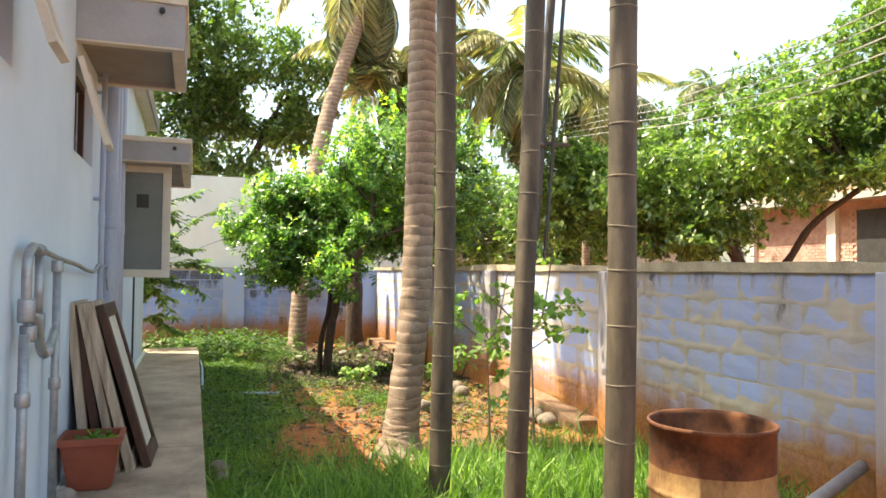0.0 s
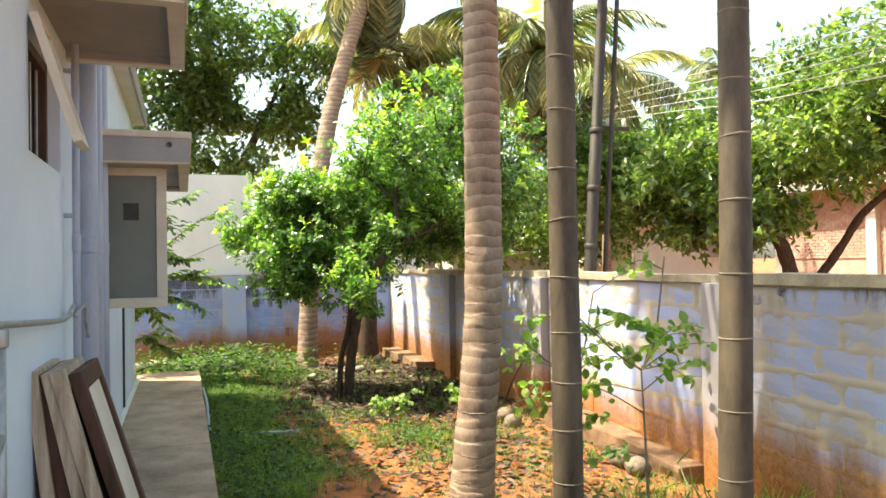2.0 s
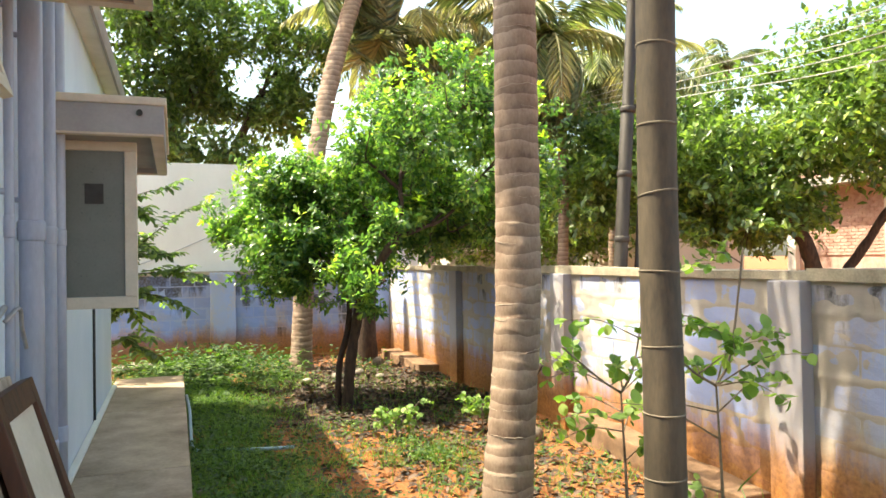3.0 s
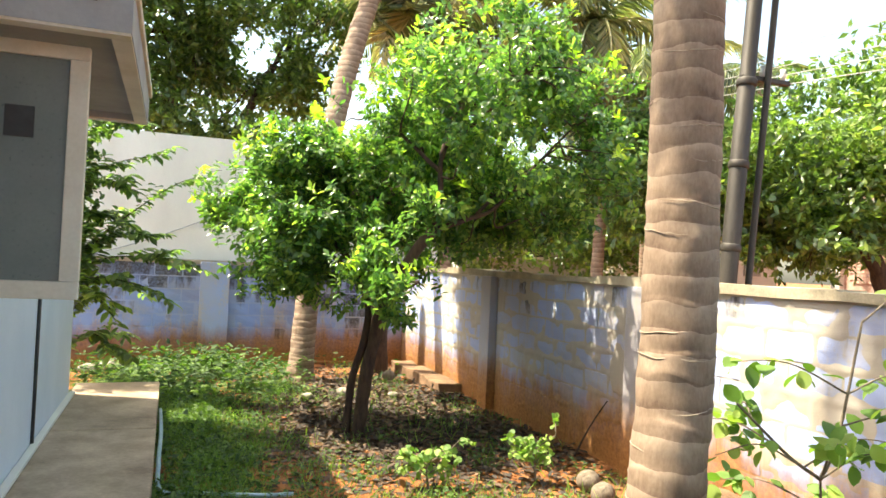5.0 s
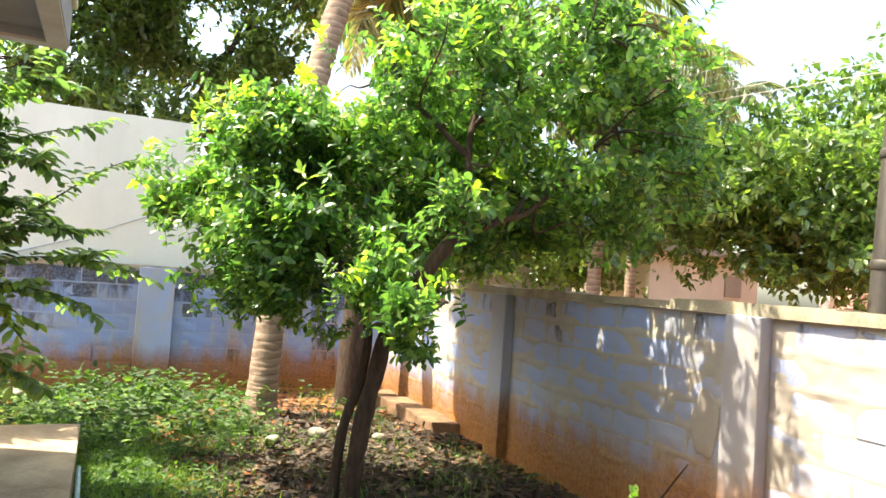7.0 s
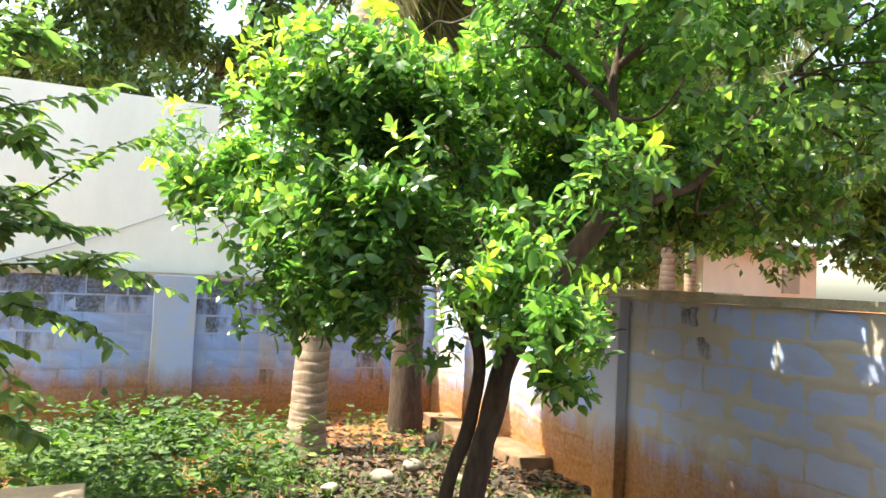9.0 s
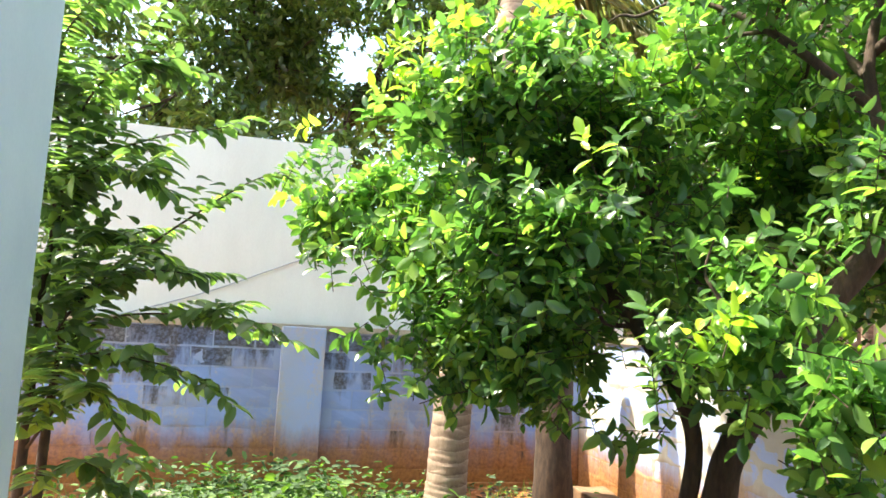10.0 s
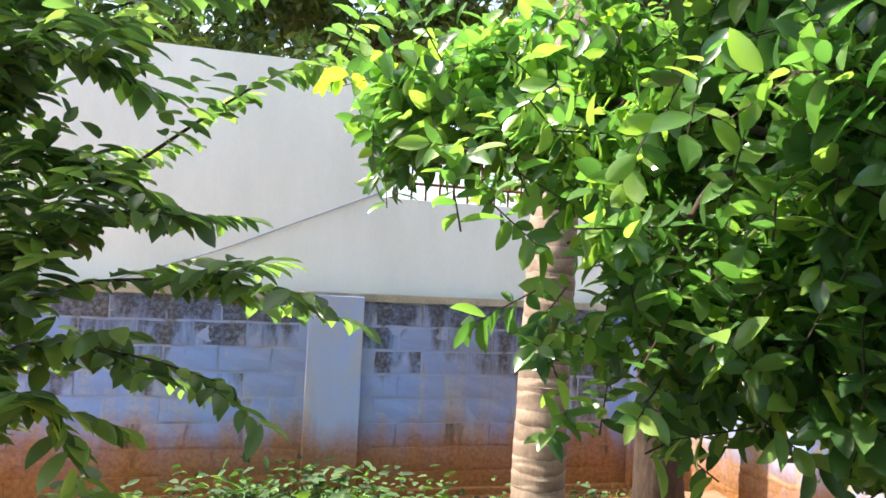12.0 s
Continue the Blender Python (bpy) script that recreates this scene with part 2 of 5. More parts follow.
def mesh_of(name, verts, faces, mat, smooth=False):
    me = bpy.data.meshes.new(name)
    me.from_pydata([tuple(v) for v in verts], [], [tuple(f) for f in faces])
    me.materials.append(mat)
    if smooth:
        me.polygons.foreach_set("use_smooth", [True] * len(me.polygons))
    me.update()
    return me


def thing(name, label, category, at=(0, 0, 0), group="", kind=""):
    ob = new(name)
    ob.empty_display_size = 0.1
    ob.location = at
    return tagged(ob, label, category, group, kind)


def solid(name, me, parent=None, label=""):
    ob = new(name, me)
    if parent is not None:
        ob.parent = parent
        top = parent
        off = Vector(parent.location)
        while top.parent is not None:
            top = top.parent
            off += Vector(top.location)
        me.transform(Matrix.Translation(-off))
    if label:
        ob["label"] = label
    return ob


def part(name, bm, material, parent=None, label="", smooth=False):
    me = bpy.data.meshes.new(name)
    bm.to_mesh(me)
    bm.free()
    me.materials.append(material)
    if smooth:
        me.polygons.foreach_set("use_smooth", [True] * len(me.polygons))
    return solid(name, me, parent, label)


def boxes(cells, bevel=0.0):
    """A bmesh of axis-aligned boxes (x0, x1, y0, y1, z0, z1)."""
    bm = bmesh.new()
    for x0, x1, y0, y1, z0, z1 in cells:
        r = bmesh.ops.create_cube(bm, size=1.0)
        for v in r["verts"]:
            v.co = Vector((x0 + (v.co.x + 0.5) * (x1 - x0), y0 + (v.co.y + 0.5) * (y1 - y0), z0 + (v.co.z + 0.5) * (z1 - z0)))
    if bevel:
        bmesh.ops.bevel(bm, geom=list(bm.edges), offset=bevel, segments=2, affect="EDGES", profile=0.6)
    return bm


def rough_up(bm, amount, scale=3.0, cuts=0):
    if cuts:
        bmesh.ops.subdivide_edges(bm, edges=list(bm.edges), cuts=cuts, use_grid_fill=True)
    for v in bm.verts:
        v.co += Vector(noise.noise_vector(v.co * scale)) * amount
    return bm


def tube(points, radii, sides=8, close=True):
    """Vertices and faces of a tube along points."""
    pts = [Vector(p) for p in points]
    verts, faces = [], []
    side = Vector((1, 0, 0))
    for k, p in enumerate(pts):
        d = (pts[min(k + 1, len(pts) - 1)] - pts[max(k - 1, 0)]).normalized()
        side = (side - d * side.dot(d))
        if side.length < 1e-3:
            side = d.orthogonal()
        side.normalize()
        up = d.cross(side)
        for a in range(sides):
            w = 2 * math.pi * a / sides
            verts.append(p + (side * math.cos(w) + up * math.sin(w)) * radii[k])
    for k in range(len(pts) - 1):
        for a in range(sides):
            b = (a + 1) % sides
            faces.append((k * sides + a, k * sides + b, (k + 1) * sides + b, (k + 1) * sides + a))
    if close:
        faces.append(tuple(range(sides))[::-1])
        faces.append(tuple((len(pts) - 1) * sides + a for a in range(sides)))
    return verts, faces


def join(pieces):
    verts, faces = [], []
    for v, f in pieces:
        o = len(verts)
        verts += list(v)
        faces += [tuple(i + o for i in g) for g in f]
    return verts, faces


def bend(points, n=10):
    """A smooth curve through points (Catmull-Rom)."""
    P = [Vector(p) for p in points]
    P = [P[0] * 2 - P[1]] + P + [P[-1] * 2 - P[-2]]
    out = []
    for k in range(1, len(P) - 2):
        for i in range(n):
            t = i / n
            a, b, c, d = P[k - 1], P[k], P[k + 1], P[k + 2]
            out.append(0.5 * ((2 * b) + (c - a) * t + (2 * a - 5 * b + 4 * c - d) * t * t + (3 * b - a - 3 * c + d) * t ** 3))
    out.append(P[-2])
    return out


def taper(n, a, b):
    return [a + (b - a) * k / max(n - 1, 1) for k in range(n)]


FULL = np.array([(0, 0, 0), (-0.36, 0.32, 0.06), (-0.36, 0.72, 0.03), (0, 1, -0.12), (0.36, 0.72, 0.03), (0.36, 0.32, 0.06), (0, 0.5, -0.05)])
FULL_F = np.array([(0, 6, 1), (1, 6, 2), (2, 6, 3), (3, 6, 4), (4, 6, 5), (5, 6, 0)])
OVAL = np.array([(0, 0, 0), (-0.2, 0.12, 0.03), (-0.35, 0.34, 0.06), (-0.36, 0.58, 0.05), (-0.23, 0.82, -0.01), (0, 1, -0.12), (0.23, 0.82, -0.01), (0.36, 0.58, 0.05),
                 (0.35, 0.34, 0.06), (0.2, 0.12, 0.03), (0, 0.32, -0.02), (0, 0.66, -0.03)])
OVAL_F = np.array([(0, 10, 1), (1, 10, 2), (2, 10, 11), (2, 11, 3), (3, 11, 4), (4, 11, 5), (5, 11, 6), (6, 11, 7), (7, 11, 8), (8, 11, 10), (8, 10, 9), (9, 10, 0)])
SMALL = np.array([(0, 0, 0), (-0.3, 0.45, 0.06), (0, 1, -0.08), (0.3, 0.45, 0.06)])
SMALL_F = np.array([(0, 2, 1), (0, 3, 2)])
BLADE = np.array([(-0.03, 0, 0), (0.03, 0, 0), (0.022, 0.55, 0.02), (-0.022, 0.55, 0.02), (0, 1, 0.22)])
BLADE_F = np.array([(0, 1, 2), (0, 2, 3), (3, 2, 4)])


def unit(a):
    return a / np.maximum(np.linalg.norm(a, axis=1, keepdims=True), 1e-9)


def leaves_mesh(name, base, along, normal, length, width, mat, form=FULL, form_f=FULL_F):
    """One mesh of leaves: each at base, growing along, facing normal."""
    along = unit(along)
    side = unit(np.cross(along, normal))
    normal = np.cross(side, along)
    L = np.asarray(length)[:, None, None]
    W = np.asarray(width)[:, None, None]
    t = form[None]
    v = base[:, None] + side[:, None] * t[..., 0:1] * W + along[:, None] * t[..., 1:2] * L + normal[:, None] * t[..., 2:3] * L
    k = len(form)
    f = form_f[None] + (np.arange(len(base)) * k)[:, None, None]
    v = v.reshape(-1, 3)
    f = f.reshape(-1, 3)
    me = bpy.data.meshes.new(name)
    me.vertices.add(len(v))
    me.vertices.foreach_set("co", v.astype(np.float32).ravel())
    me.loops.add(f.size)
    me.loops.foreach_set("vertex_index", f.astype(np.int32).ravel())
    me.polygons.add(len(f))
    me.polygons.foreach_set("loop_start", np.arange(0, f.size, 3, dtype=np.int32))
    me.polygons.foreach_set("loop_total", np.full(len(f), 3, dtype=np.int32))
    me.materials.append(mat)
    me.update(calc_edges=True)
    me.validate()
    me.polygons.foreach_set("use_smooth", np.ones(len(me.polygons), dtype=bool))
    return me


def crown_points(lobes, count, seed, gap=0.45, scale=1.1, shell=0.45):
    """Twig ends spread through ellipsoid lobes, thicker towards the outside, with gaps."""
    rng = np.random.default_rng(seed)
    vol = np.array([r[0] * r[1] * r[2] for _, r in lobes]) ** 0.75
    pts, outs = [], []
    for (c, r), share in zip(lobes, vol / vol.sum()):
        n = int(count * share * 1.8)
        d = unit(rng.normal(size=(n, 3)))
        rad = rng.random(n) ** shell
        bumpy = np.array([1 + 0.34 * noise.noise(Vector(q) * 2.1 + Vector(c)) + 0.16 * noise.noise(Vector(q) * 5 + Vector(c)) for q in d])
        p = np.array(c) + d * np.array(r) * (rad * bumpy)[:, None]
        keep = np.array([noise.noise(Vector(q) * scale) + 0.5 * noise.noise(Vector(q) * scale * 2.7) > -gap for q in p])
        keep &= rng.random(n) < 0.75
        pts.append(p[keep])
        outs.append(d[keep])
    return np.concatenate(pts), np.concatenate(outs)


def foliage(name, lobes, twigs, per, size, mat, seed, form=FULL, form_f=FULL_F, gap=0.45, droop=0.1, aspect=0.55, scale=1.1, shell=0.45, spread=1.0):
    rng = np.random.default_rng(seed + 50)
    p, d = crown_points(lobes, twigs, seed, gap, scale, shell)
    d = unit(d + rng.normal(size=d.shape) * 0.6 + np.array((0, 0, 0.15)))
    n = len(p)
    k = np.tile(np.arange(per), n)
    P = np.repeat(p, per, 0)
    D = np.repeat(d, per, 0)
    jit = unit(rng.normal(size=P.shape))
    base = P - D * (k / per * size * 2.2)[:, None]
    along = unit(D * 0.6 + jit * spread + np.array((0, 0, -droop)))
    nor = unit(np.array((0, 0, 1.0)) + rng.normal(size=P.shape) * 0.5 + D * 0.35)
    L = size * rng.uniform(0.6, 1.25, len(P))
    return leaves_mesh(name, base, along, nor, L, L * aspect * rng.uniform(0.85, 1.2, len(P)), mat, form, form_f)


def limb(a, b, r0, r1, seed, sag=0.05, n=9):
    rng = np.random.default_rng(seed)
    a, b = Vector(a), Vector(b)
    w = (b - a).length
    mids = [a.lerp(b, s) + Vector(rng.normal(size=3) * w * sag * 0.5) for s in (0.33, 0.66)]
    c = bend([a, *mids, b], n)
    return tube(c, taper(len(c), r0, r1), 7)


def tree(name, label, trunk_paths, lobes, twigs, per, size, mat, seed, at, category="tree", limbs_each=5, **kw):
    t = thing(name, label, category, at)
    for path, r0, r1 in trunk_paths:
        c = bend(path, 8)
        rad = taper(len(c), r0, r1)
        rad[0] *= 1.35
        rad[1] *= 1.15
        v, f = tube(c, rad, 12)
        v = [q + Vector(noise.noise_vector(q * 6)) * rad[min(i // 12, len(rad) - 1)] * 0.22 for i, q in enumerate(v)]
        solid("trunk", mesh_of("trunk", v, f, M["bark"], True), t)
    rng = np.random.default_rng(seed + 9)
    for c, r in lobes:
        start = min((Vector(p[0][-1]) for p in trunk_paths), key=lambda q: (q - Vector(c)).length)
        bits = []
        for k in range(limbs_each):
            end = Vector(c) + Vector(rng.normal(size=3)).normalized() * min(r) * 0.5
            bits.append(limb(start, end, 0.03 * min(r) + 0.01, 0.008, seed * 31 + k))
            for j in range(3):
                tip = end + Vector(rng.normal(size=3)).normalized() * min(r) * 0.4
                bits.append(limb(start.lerp(end, 0.5 + 0.15 * j), tip, 0.018, 0.005, seed * 97 + k * 5 + j))
        v, f = join(bits)
        solid("limb", mesh_of("limb", v, f, M["bark"], True), t)
    solid("crown", foliage("crown", lobes, twigs, per, size, mat, seed, **kw), t)
    return t


def frond_mesh(length, arch, seed, mat, leaflets=46, drop=0.9, lw=0.045, ll=0.16):
    """One feather frond from the origin along +y, arching down."""
    rng = np.random.default_rng(seed)
    s = np.linspace(0, 1, leaflets)
    y = length * np.sin(np.minimum(s * arch, 2.6)) / arch * 1.0
    z = length * (np.cos(s * arch) - 1) / arch + 0.35 * length * s * (1 - 0.4 * s)
    mid = np.stack([np.zeros_like(s), y, z], 1)
    tan = unit(np.gradient(mid, axis=0))
    base, along, nor, L = [], [], [], []
    for sgn in (-1, 1):
        ln = length * ll * np.sin(np.clip(s * 0.93 + 0.09, 0, 1) * math.pi) ** 0.6 * rng.uniform(0.75, 1.1, leaflets) + 0.02
        base.append(mid)
        a = tan * 0.55 + np.array((sgn * 0.8, 0, 0)) + np.array((0, 0, -1)) * (drop * rng.uniform(0.6, 1.3, leaflets))[:, None]
        along.append(a)
        nor.append(np.tile(np.array((0, 0.3, 1.0)), (leaflets, 1)) + rng.normal(size=(leaflets, 3)) * 0.3)
        L.append(ln)
    L = np.concatenate(L)
    return leaves_mesh("frond", np.concatenate(base), np.concatenate(along), np.concatenate(nor), L * 1.5, np.full(len(L), lw * length * 0.5), mat, SMALL, SMALL_F), mid


def palm(label, curve, r0, r1, flare, ring_gap, fronds, length, seed, mats, bark="palm_bark", rings=True, category="palm", hang=0):
    base = curve[0]
    t = thing("coconut_palm", label, category, base)
    c = bend(curve, 40)
    total = sum((c[k + 1] - c[k]).length for k in range(len(c) - 1))
    n = int(total / (ring_gap / 5))
    idx = np.linspace(0, len(c) - 1, n)
    pts = [c[int(i)].lerp(c[min(int(i) + 1, len(c) - 1)], i - int(i)) for i in idx]
    rad = []
    for k in range(n):
        s = k / (n - 1) * total
        r = r0 + (r1 - r0) * k / (n - 1) + flare * math.exp(-s / 0.48)
        rad.append(r * (1.014, 0.994, 0.995, 0.998, 1.003)[k % 5])
    sides = 20
    v, f = tube(pts, rad, sides)
    v = [q + Vector((0, 0, 0.05 * noise.noise(Vector((q.x * 5, q.y * 5, (i // sides) * 0.2))))) + Vector(noise.noise_vector(q * 9)) * 0.008 for i, q in enumerate(v)]
    solid("trunk", mesh_of("trunk", v, f, M[bark], True), t)
    if rings:
        for k in range(0, n - 2, 5):
            if pts[k].z - base[2] > 5.0:
                break
            rr = np.random.default_rng(seed * 1000 + k)
            a0, span = rr.uniform(0, 6.28), rr.uniform(1.2, 3.4)
            tilt = Vector((rr.normal() * 0.004, rr.normal() * 0.004, 0))
            ring = []
            for i in range(15):
                w = a0 + span * i / 14
                o = Vector((math.cos(w), math.sin(w), 0))
                ring.append(pts[k] + o * (rad[k] * 1.0) + Vector((0, 0, tilt.dot(o) * 4 + 0.003 * rr.normal())))
            vv, ff = tube(ring, [0.0006 + 0.0016 * math.sin(math.pi * i / 14) for i in range(15)], 4)
            solid("leaf_scar", mesh_of("leaf_scar", vv, ff, M["palm_scar"]), t)
    top = pts[-1]
    rng = np.random.default_rng(seed)
    for k in range(fronds):
        mat = mats[int(rng.integers(len(mats)))]
        drop_down = k < hang
        me, mid = frond_mesh(length * rng.uniform(0.8, 1.1), rng.uniform(1.9, 2.4) if drop_down else rng.uniform(1.0, 1.7), seed * 40 + k, mat)
        yaw = 360 * k / fronds * 2.4 + rng.uniform(-15, 15)
        tilt = rng.uniform(-65, -40) if drop_down else rng.uniform(-30, 45)
        m = Matrix.Translation(top) @ pose(0, 0, 0, 0, 0, yaw) @ pose(0, 0, 0, tilt, 0, 0)
        me.transform(m)
        fr = solid("frond", me, t)
        vv, ff = tube([m @ Vector(q) for q in mid[::4]], taper(len(mid[::4]), 0.035, 0.008), 5)
        solid("rachis", mesh_of("rachis", vv, ff, mat), fr)
    return t

# ---- ground ----
def ground_height(x, y):
    near = math.exp(-((x - 2) / 9) ** 2 - ((y - 7) / 14) ** 2)
    h = 0.07 * noise.noise(Vector((x * 0.7, y * 0.7, 3))) + 0.035 * noise.noise(Vector((x * 2.6, y * 2.6, 1))) + 0.018 * noise.noise(Vector((x * 8, y * 8, 5)))
    return h * near


def build_ground():
    xs = np.concatenate([-np.geomspace(400, 3.2, 22), np.arange(-3, 6.01, 0.085), np.geomspace(6.3, 400, 24)])
    ys = np.concatenate([-np.geomspace(400, 4.4, 22), np.arange(-4, 16.6, 0.085), np.geomspace(17, 500, 24)])
    verts = [(x, y, ground_height(x, y)) for y in ys for x in xs]
    w = len(xs)
    faces = [(j * w + i, j * w + i + 1, (j + 1) * w + i + 1, (j + 1) * w + i) for j in range(len(ys) - 1) for i in range(w - 1)]
    tagged(new("ground", mesh_of("ground", verts, faces, M["soil"], True)), "bare red soil with dry leaves and grass patches", "ground", kind="structure")


build_ground()

# ---- house ----
WX = -0.61
VENTS = ((1.9, 2.75, 2.4, 3.0), (4.4, 5.25, 2.32, 2.9))


def build_house():
    cells = [(WX - 0.25, WX, -5, 11.38, -0.2, 2.3), (WX - 0.25, WX, -5, 11.38, 3.05, 3.72)]
    y = -5.0
    for y0, y1, z0, z1 in VENTS:
        cells.append((WX - 0.25, WX, y, y0, 2.3, 3.05))
        cells += [(WX - 0.25, WX, y0, y1, 2.3, z0), (WX - 0.25, WX, y0, y1, z1, 3.05)]
        y = y1
    cells.append((WX - 0.25, WX, y, 11.38, 2.3, 3.05))
    house = tagged(part("wall_west", boxes(cells), M["house"]), "pale blue limewashed house wall", "wall", kind="structure")
    gable = [(-6, WX - 0.25, 11.13, 11.38, -0.2, 3.72), (-6, WX - 0.25, -5, -4.75, -0.2, 3.72), (-6.2, -6, -5, 11.38, -0.2, 3.72)]
    tagged(part("wall_north_gable", boxes(gable), M["house"]), "pale blue end wall of the house", "wall", kind="structure")
    slab = boxes([(-6.3, WX + 0.14, -5.2, 11.5, 3.724, 3.86)], 0.012)
    roof = tagged(part("roof_slab", slab, M["cream"]), "flat concrete roof slab with cream edge", "roof", kind="structure")
    part("drip_edge", boxes([(WX + 0.143, WX + 0.17, -5.2, 11.53, 3.70, 3.9)], 0.006), M["soffit"], roof, "dark drip moulding")
    for k, (y0, y1, z0, z1) in enumerate(VENTS):
        win = thing("window_%d" % (k + 1), "small ventilator window with sash propped open", "window", (WX, (y0 + y1) / 2, z0), kind="structure")
        fr = [(WX - 0.14, WX - 0.06, y0, y0 + 0.05, z0, z1), (WX - 0.14, WX - 0.06, y1 - 0.05, y1, z0, z1),
              (WX - 0.14, WX - 0.06, y0 + 0.05, y1 - 0.05, z0, z0 + 0.05), (WX - 0.14, WX - 0.06, y0 + 0.05, y1 - 0.05, z1 - 0.05, z1)]
        part("window_frame", boxes(fr), M["plank_dark"], win)
        # no room behind: a near-black panel paints its darkness
        part("backing", boxes([(WX - 0.22, WX - 0.2, y0, y1, z0, z1)]), M["dark"], win, "near-black panel standing in for the unlit room")
        for j in range(5):
            yy = y0 + (y1 - y0) * (j + 0.5) / 5
            v, f = tube([(WX - 0.1, yy, z0), (WX - 0.1, yy, z1)], [0.008, 0.008], 6)
            solid("bar", mesh_of("bar", v, f, M["steel"]), win)
        h = z1 - z0 - 0.03
        y0, y1 = (2.45, 2.75) if k == 0 else (4.36, 4.64)
        tilt = Matrix.Translation((WX + 0.01, 0, z1)) @ pose(0, 0, 0, 0, -17, 0)
        sash = [(0, 0.035, y0, y0 + 0.055, -h - 0.02, 0), (0, 0.035, y1 - 0.055, y1, -h - 0.02, 0),
                (0, 0.035, y0 + 0.055, y1 - 0.055, -h - 0.02, -h + 0.04), (0, 0.035, y0 + 0.055, y1 - 0.055, -0.055, 0)]
        bm = boxes(sash)
        bm.transform(tilt)
        sb = part("sash", bm, M["cream"], win, "cream wooden sash")
        bm = boxes([(0.012, 0.02, y0 + 0.055, y1 - 0.055, -h + 0.04, -0.055)])
        bm.transform(tilt)
        part("pane", bm, M["pane"], sb)


build_house()


def canopy(y0, y1, x1, z0, z1, label):
    t = thing("window_canopy", label, "canopy", (WX, (y0 + y1) / 2, z0), group="concrete canopies over the windows", kind="structure")
    w = 0.085
    part("soffit", boxes([(WX + 0.002, x1 - w, y0 + w, y1 - w, z0 + 0.05, z0 + 0.09)]), M["soffit"], t)
    rim = [(WX + 0.002, x1, y0, y0 + w, z0 + 0.012, z1 - 0.05), (x1 - w, x1, y0 + w, y1 - w, z0 + 0.012, z1 - 0.05), (WX + 0.002, x1, y1 - w, y1, z0 + 0.012, z1 - 0.05)]
    part("beam", boxes(rim), M["canopy"], t, "grey painted edge beam")
    lip = [(WX + 0.003, x1 - 0.004, y0 + 0.004, y0 + w - 0.004, z0, z0 + 0.012), (x1 - w + 0.004, x1 - 0.004, y0 + w, y1 - w, z0, z0 + 0.012), (WX + 0.003, x1 - 0.004, y1 - w + 0.004, y1 - 0.004, z0, z0 + 0.012)]
    part("drip_lip", boxes(lip), M["cream"], t)
    part("cap", rough_up(boxes([(WX + 0.002, x1 + 0.018, y0 - 0.018, y1 + 0.018, z1 - 0.05, z1)], 0.008), 0.004), M["cream"], t, "cream weathered cap slab")
    v, f = tube([(x1 - 0.14, y0 - 0.03, z1 - 0.1), (x1 - 0.14, y0 + 0.05, z1 - 0.1)], [0.018, 0.018], 10)
    solid("drain_spout", mesh_of("drain_spout", v, f, M["dark"]), t)
    return t


canopy(4.34, 5.55, 0.03, 3.0, 3.34, "grey concrete canopy with cream edges over ventilator")
canopy(6.66, 8.85, 0.06, 2.58, 2.82, "grey concrete canopy with cream edges over box window")


def open_shutter():
    y0, z0, z1, x1 = 6.9, 1.5, 2.572, -0.11
    y1 = y0 + 0.05
    t = thing("window_shutter", "cream framed shutter with grey-green panel standing open", "shutter", (WX, y0, z0), kind="structure")
    a = 0.075
    for nm, c in (("bottom_rail", (WX + 0.02, x1, y0, y1, z0, z0 + a)), ("top_rail", (WX + 0.02, x1, y0, y1, z1 - 0.06, z1)),
                  ("stile", (x1 - a, x1, y0, y1, z0 + a, z1 - 0.06)), ("stile", (WX + 0.02, WX + 0.06, y0, y1, z0 + a, z1 - 0.06))):
        part(nm, rough_up(boxes([c], 0.005), 0.002, 5), M["cream"], t)
    part("panel", boxes([(WX + 0.06, x1 - a, y0 + 0.018, y1 - 0.014, z0 + a, z1 - 0.06)]), M["pane"], t, "grey-green sheet panel")
    part("patch", boxes([(-0.42, -0.31, y0 + 0.012, y0 + 0.0175, 2.17, 2.3)]), M["dark"], t, "small black square patch")
    for z in (z0 + 0.2, z1 - 0.2):
        v, f = tube([(WX + 0.01, y0 + 0.055, z - 0.05), (WX + 0.01, y0 + 0.055, z + 0.05)], [0.012, 0.012], 8)
        solid("hinge", mesh_of("hinge", v, f, M["steel"]), t)


open_shutter()


def pipe_run(name, label, paths, mat, collars=(), sides=12, group=""):
    t = thing(name, label, "pipe", paths[0][0][0], group)
    for path, r in paths:
        c = bend(path, 6) if len(path) > 2 else [Vector(p) for p in path]
        v, f = tube(c, [r] * len(c), sides)
        solid("tube", mesh_of("tube", v, f, mat, True), t)
    for p, d, r, h in collars:
        d = Vector(d).normalized()
        q = Vector(p)
        v, f = tube([q - d * h, q - d * h * 0.8, q + d * h * 0.8, q + d * h], [r * 0.92, r, r, r * 0.92], sides)
        solid("collar", mesh_of("collar", v, f, mat, True), t)
    return t


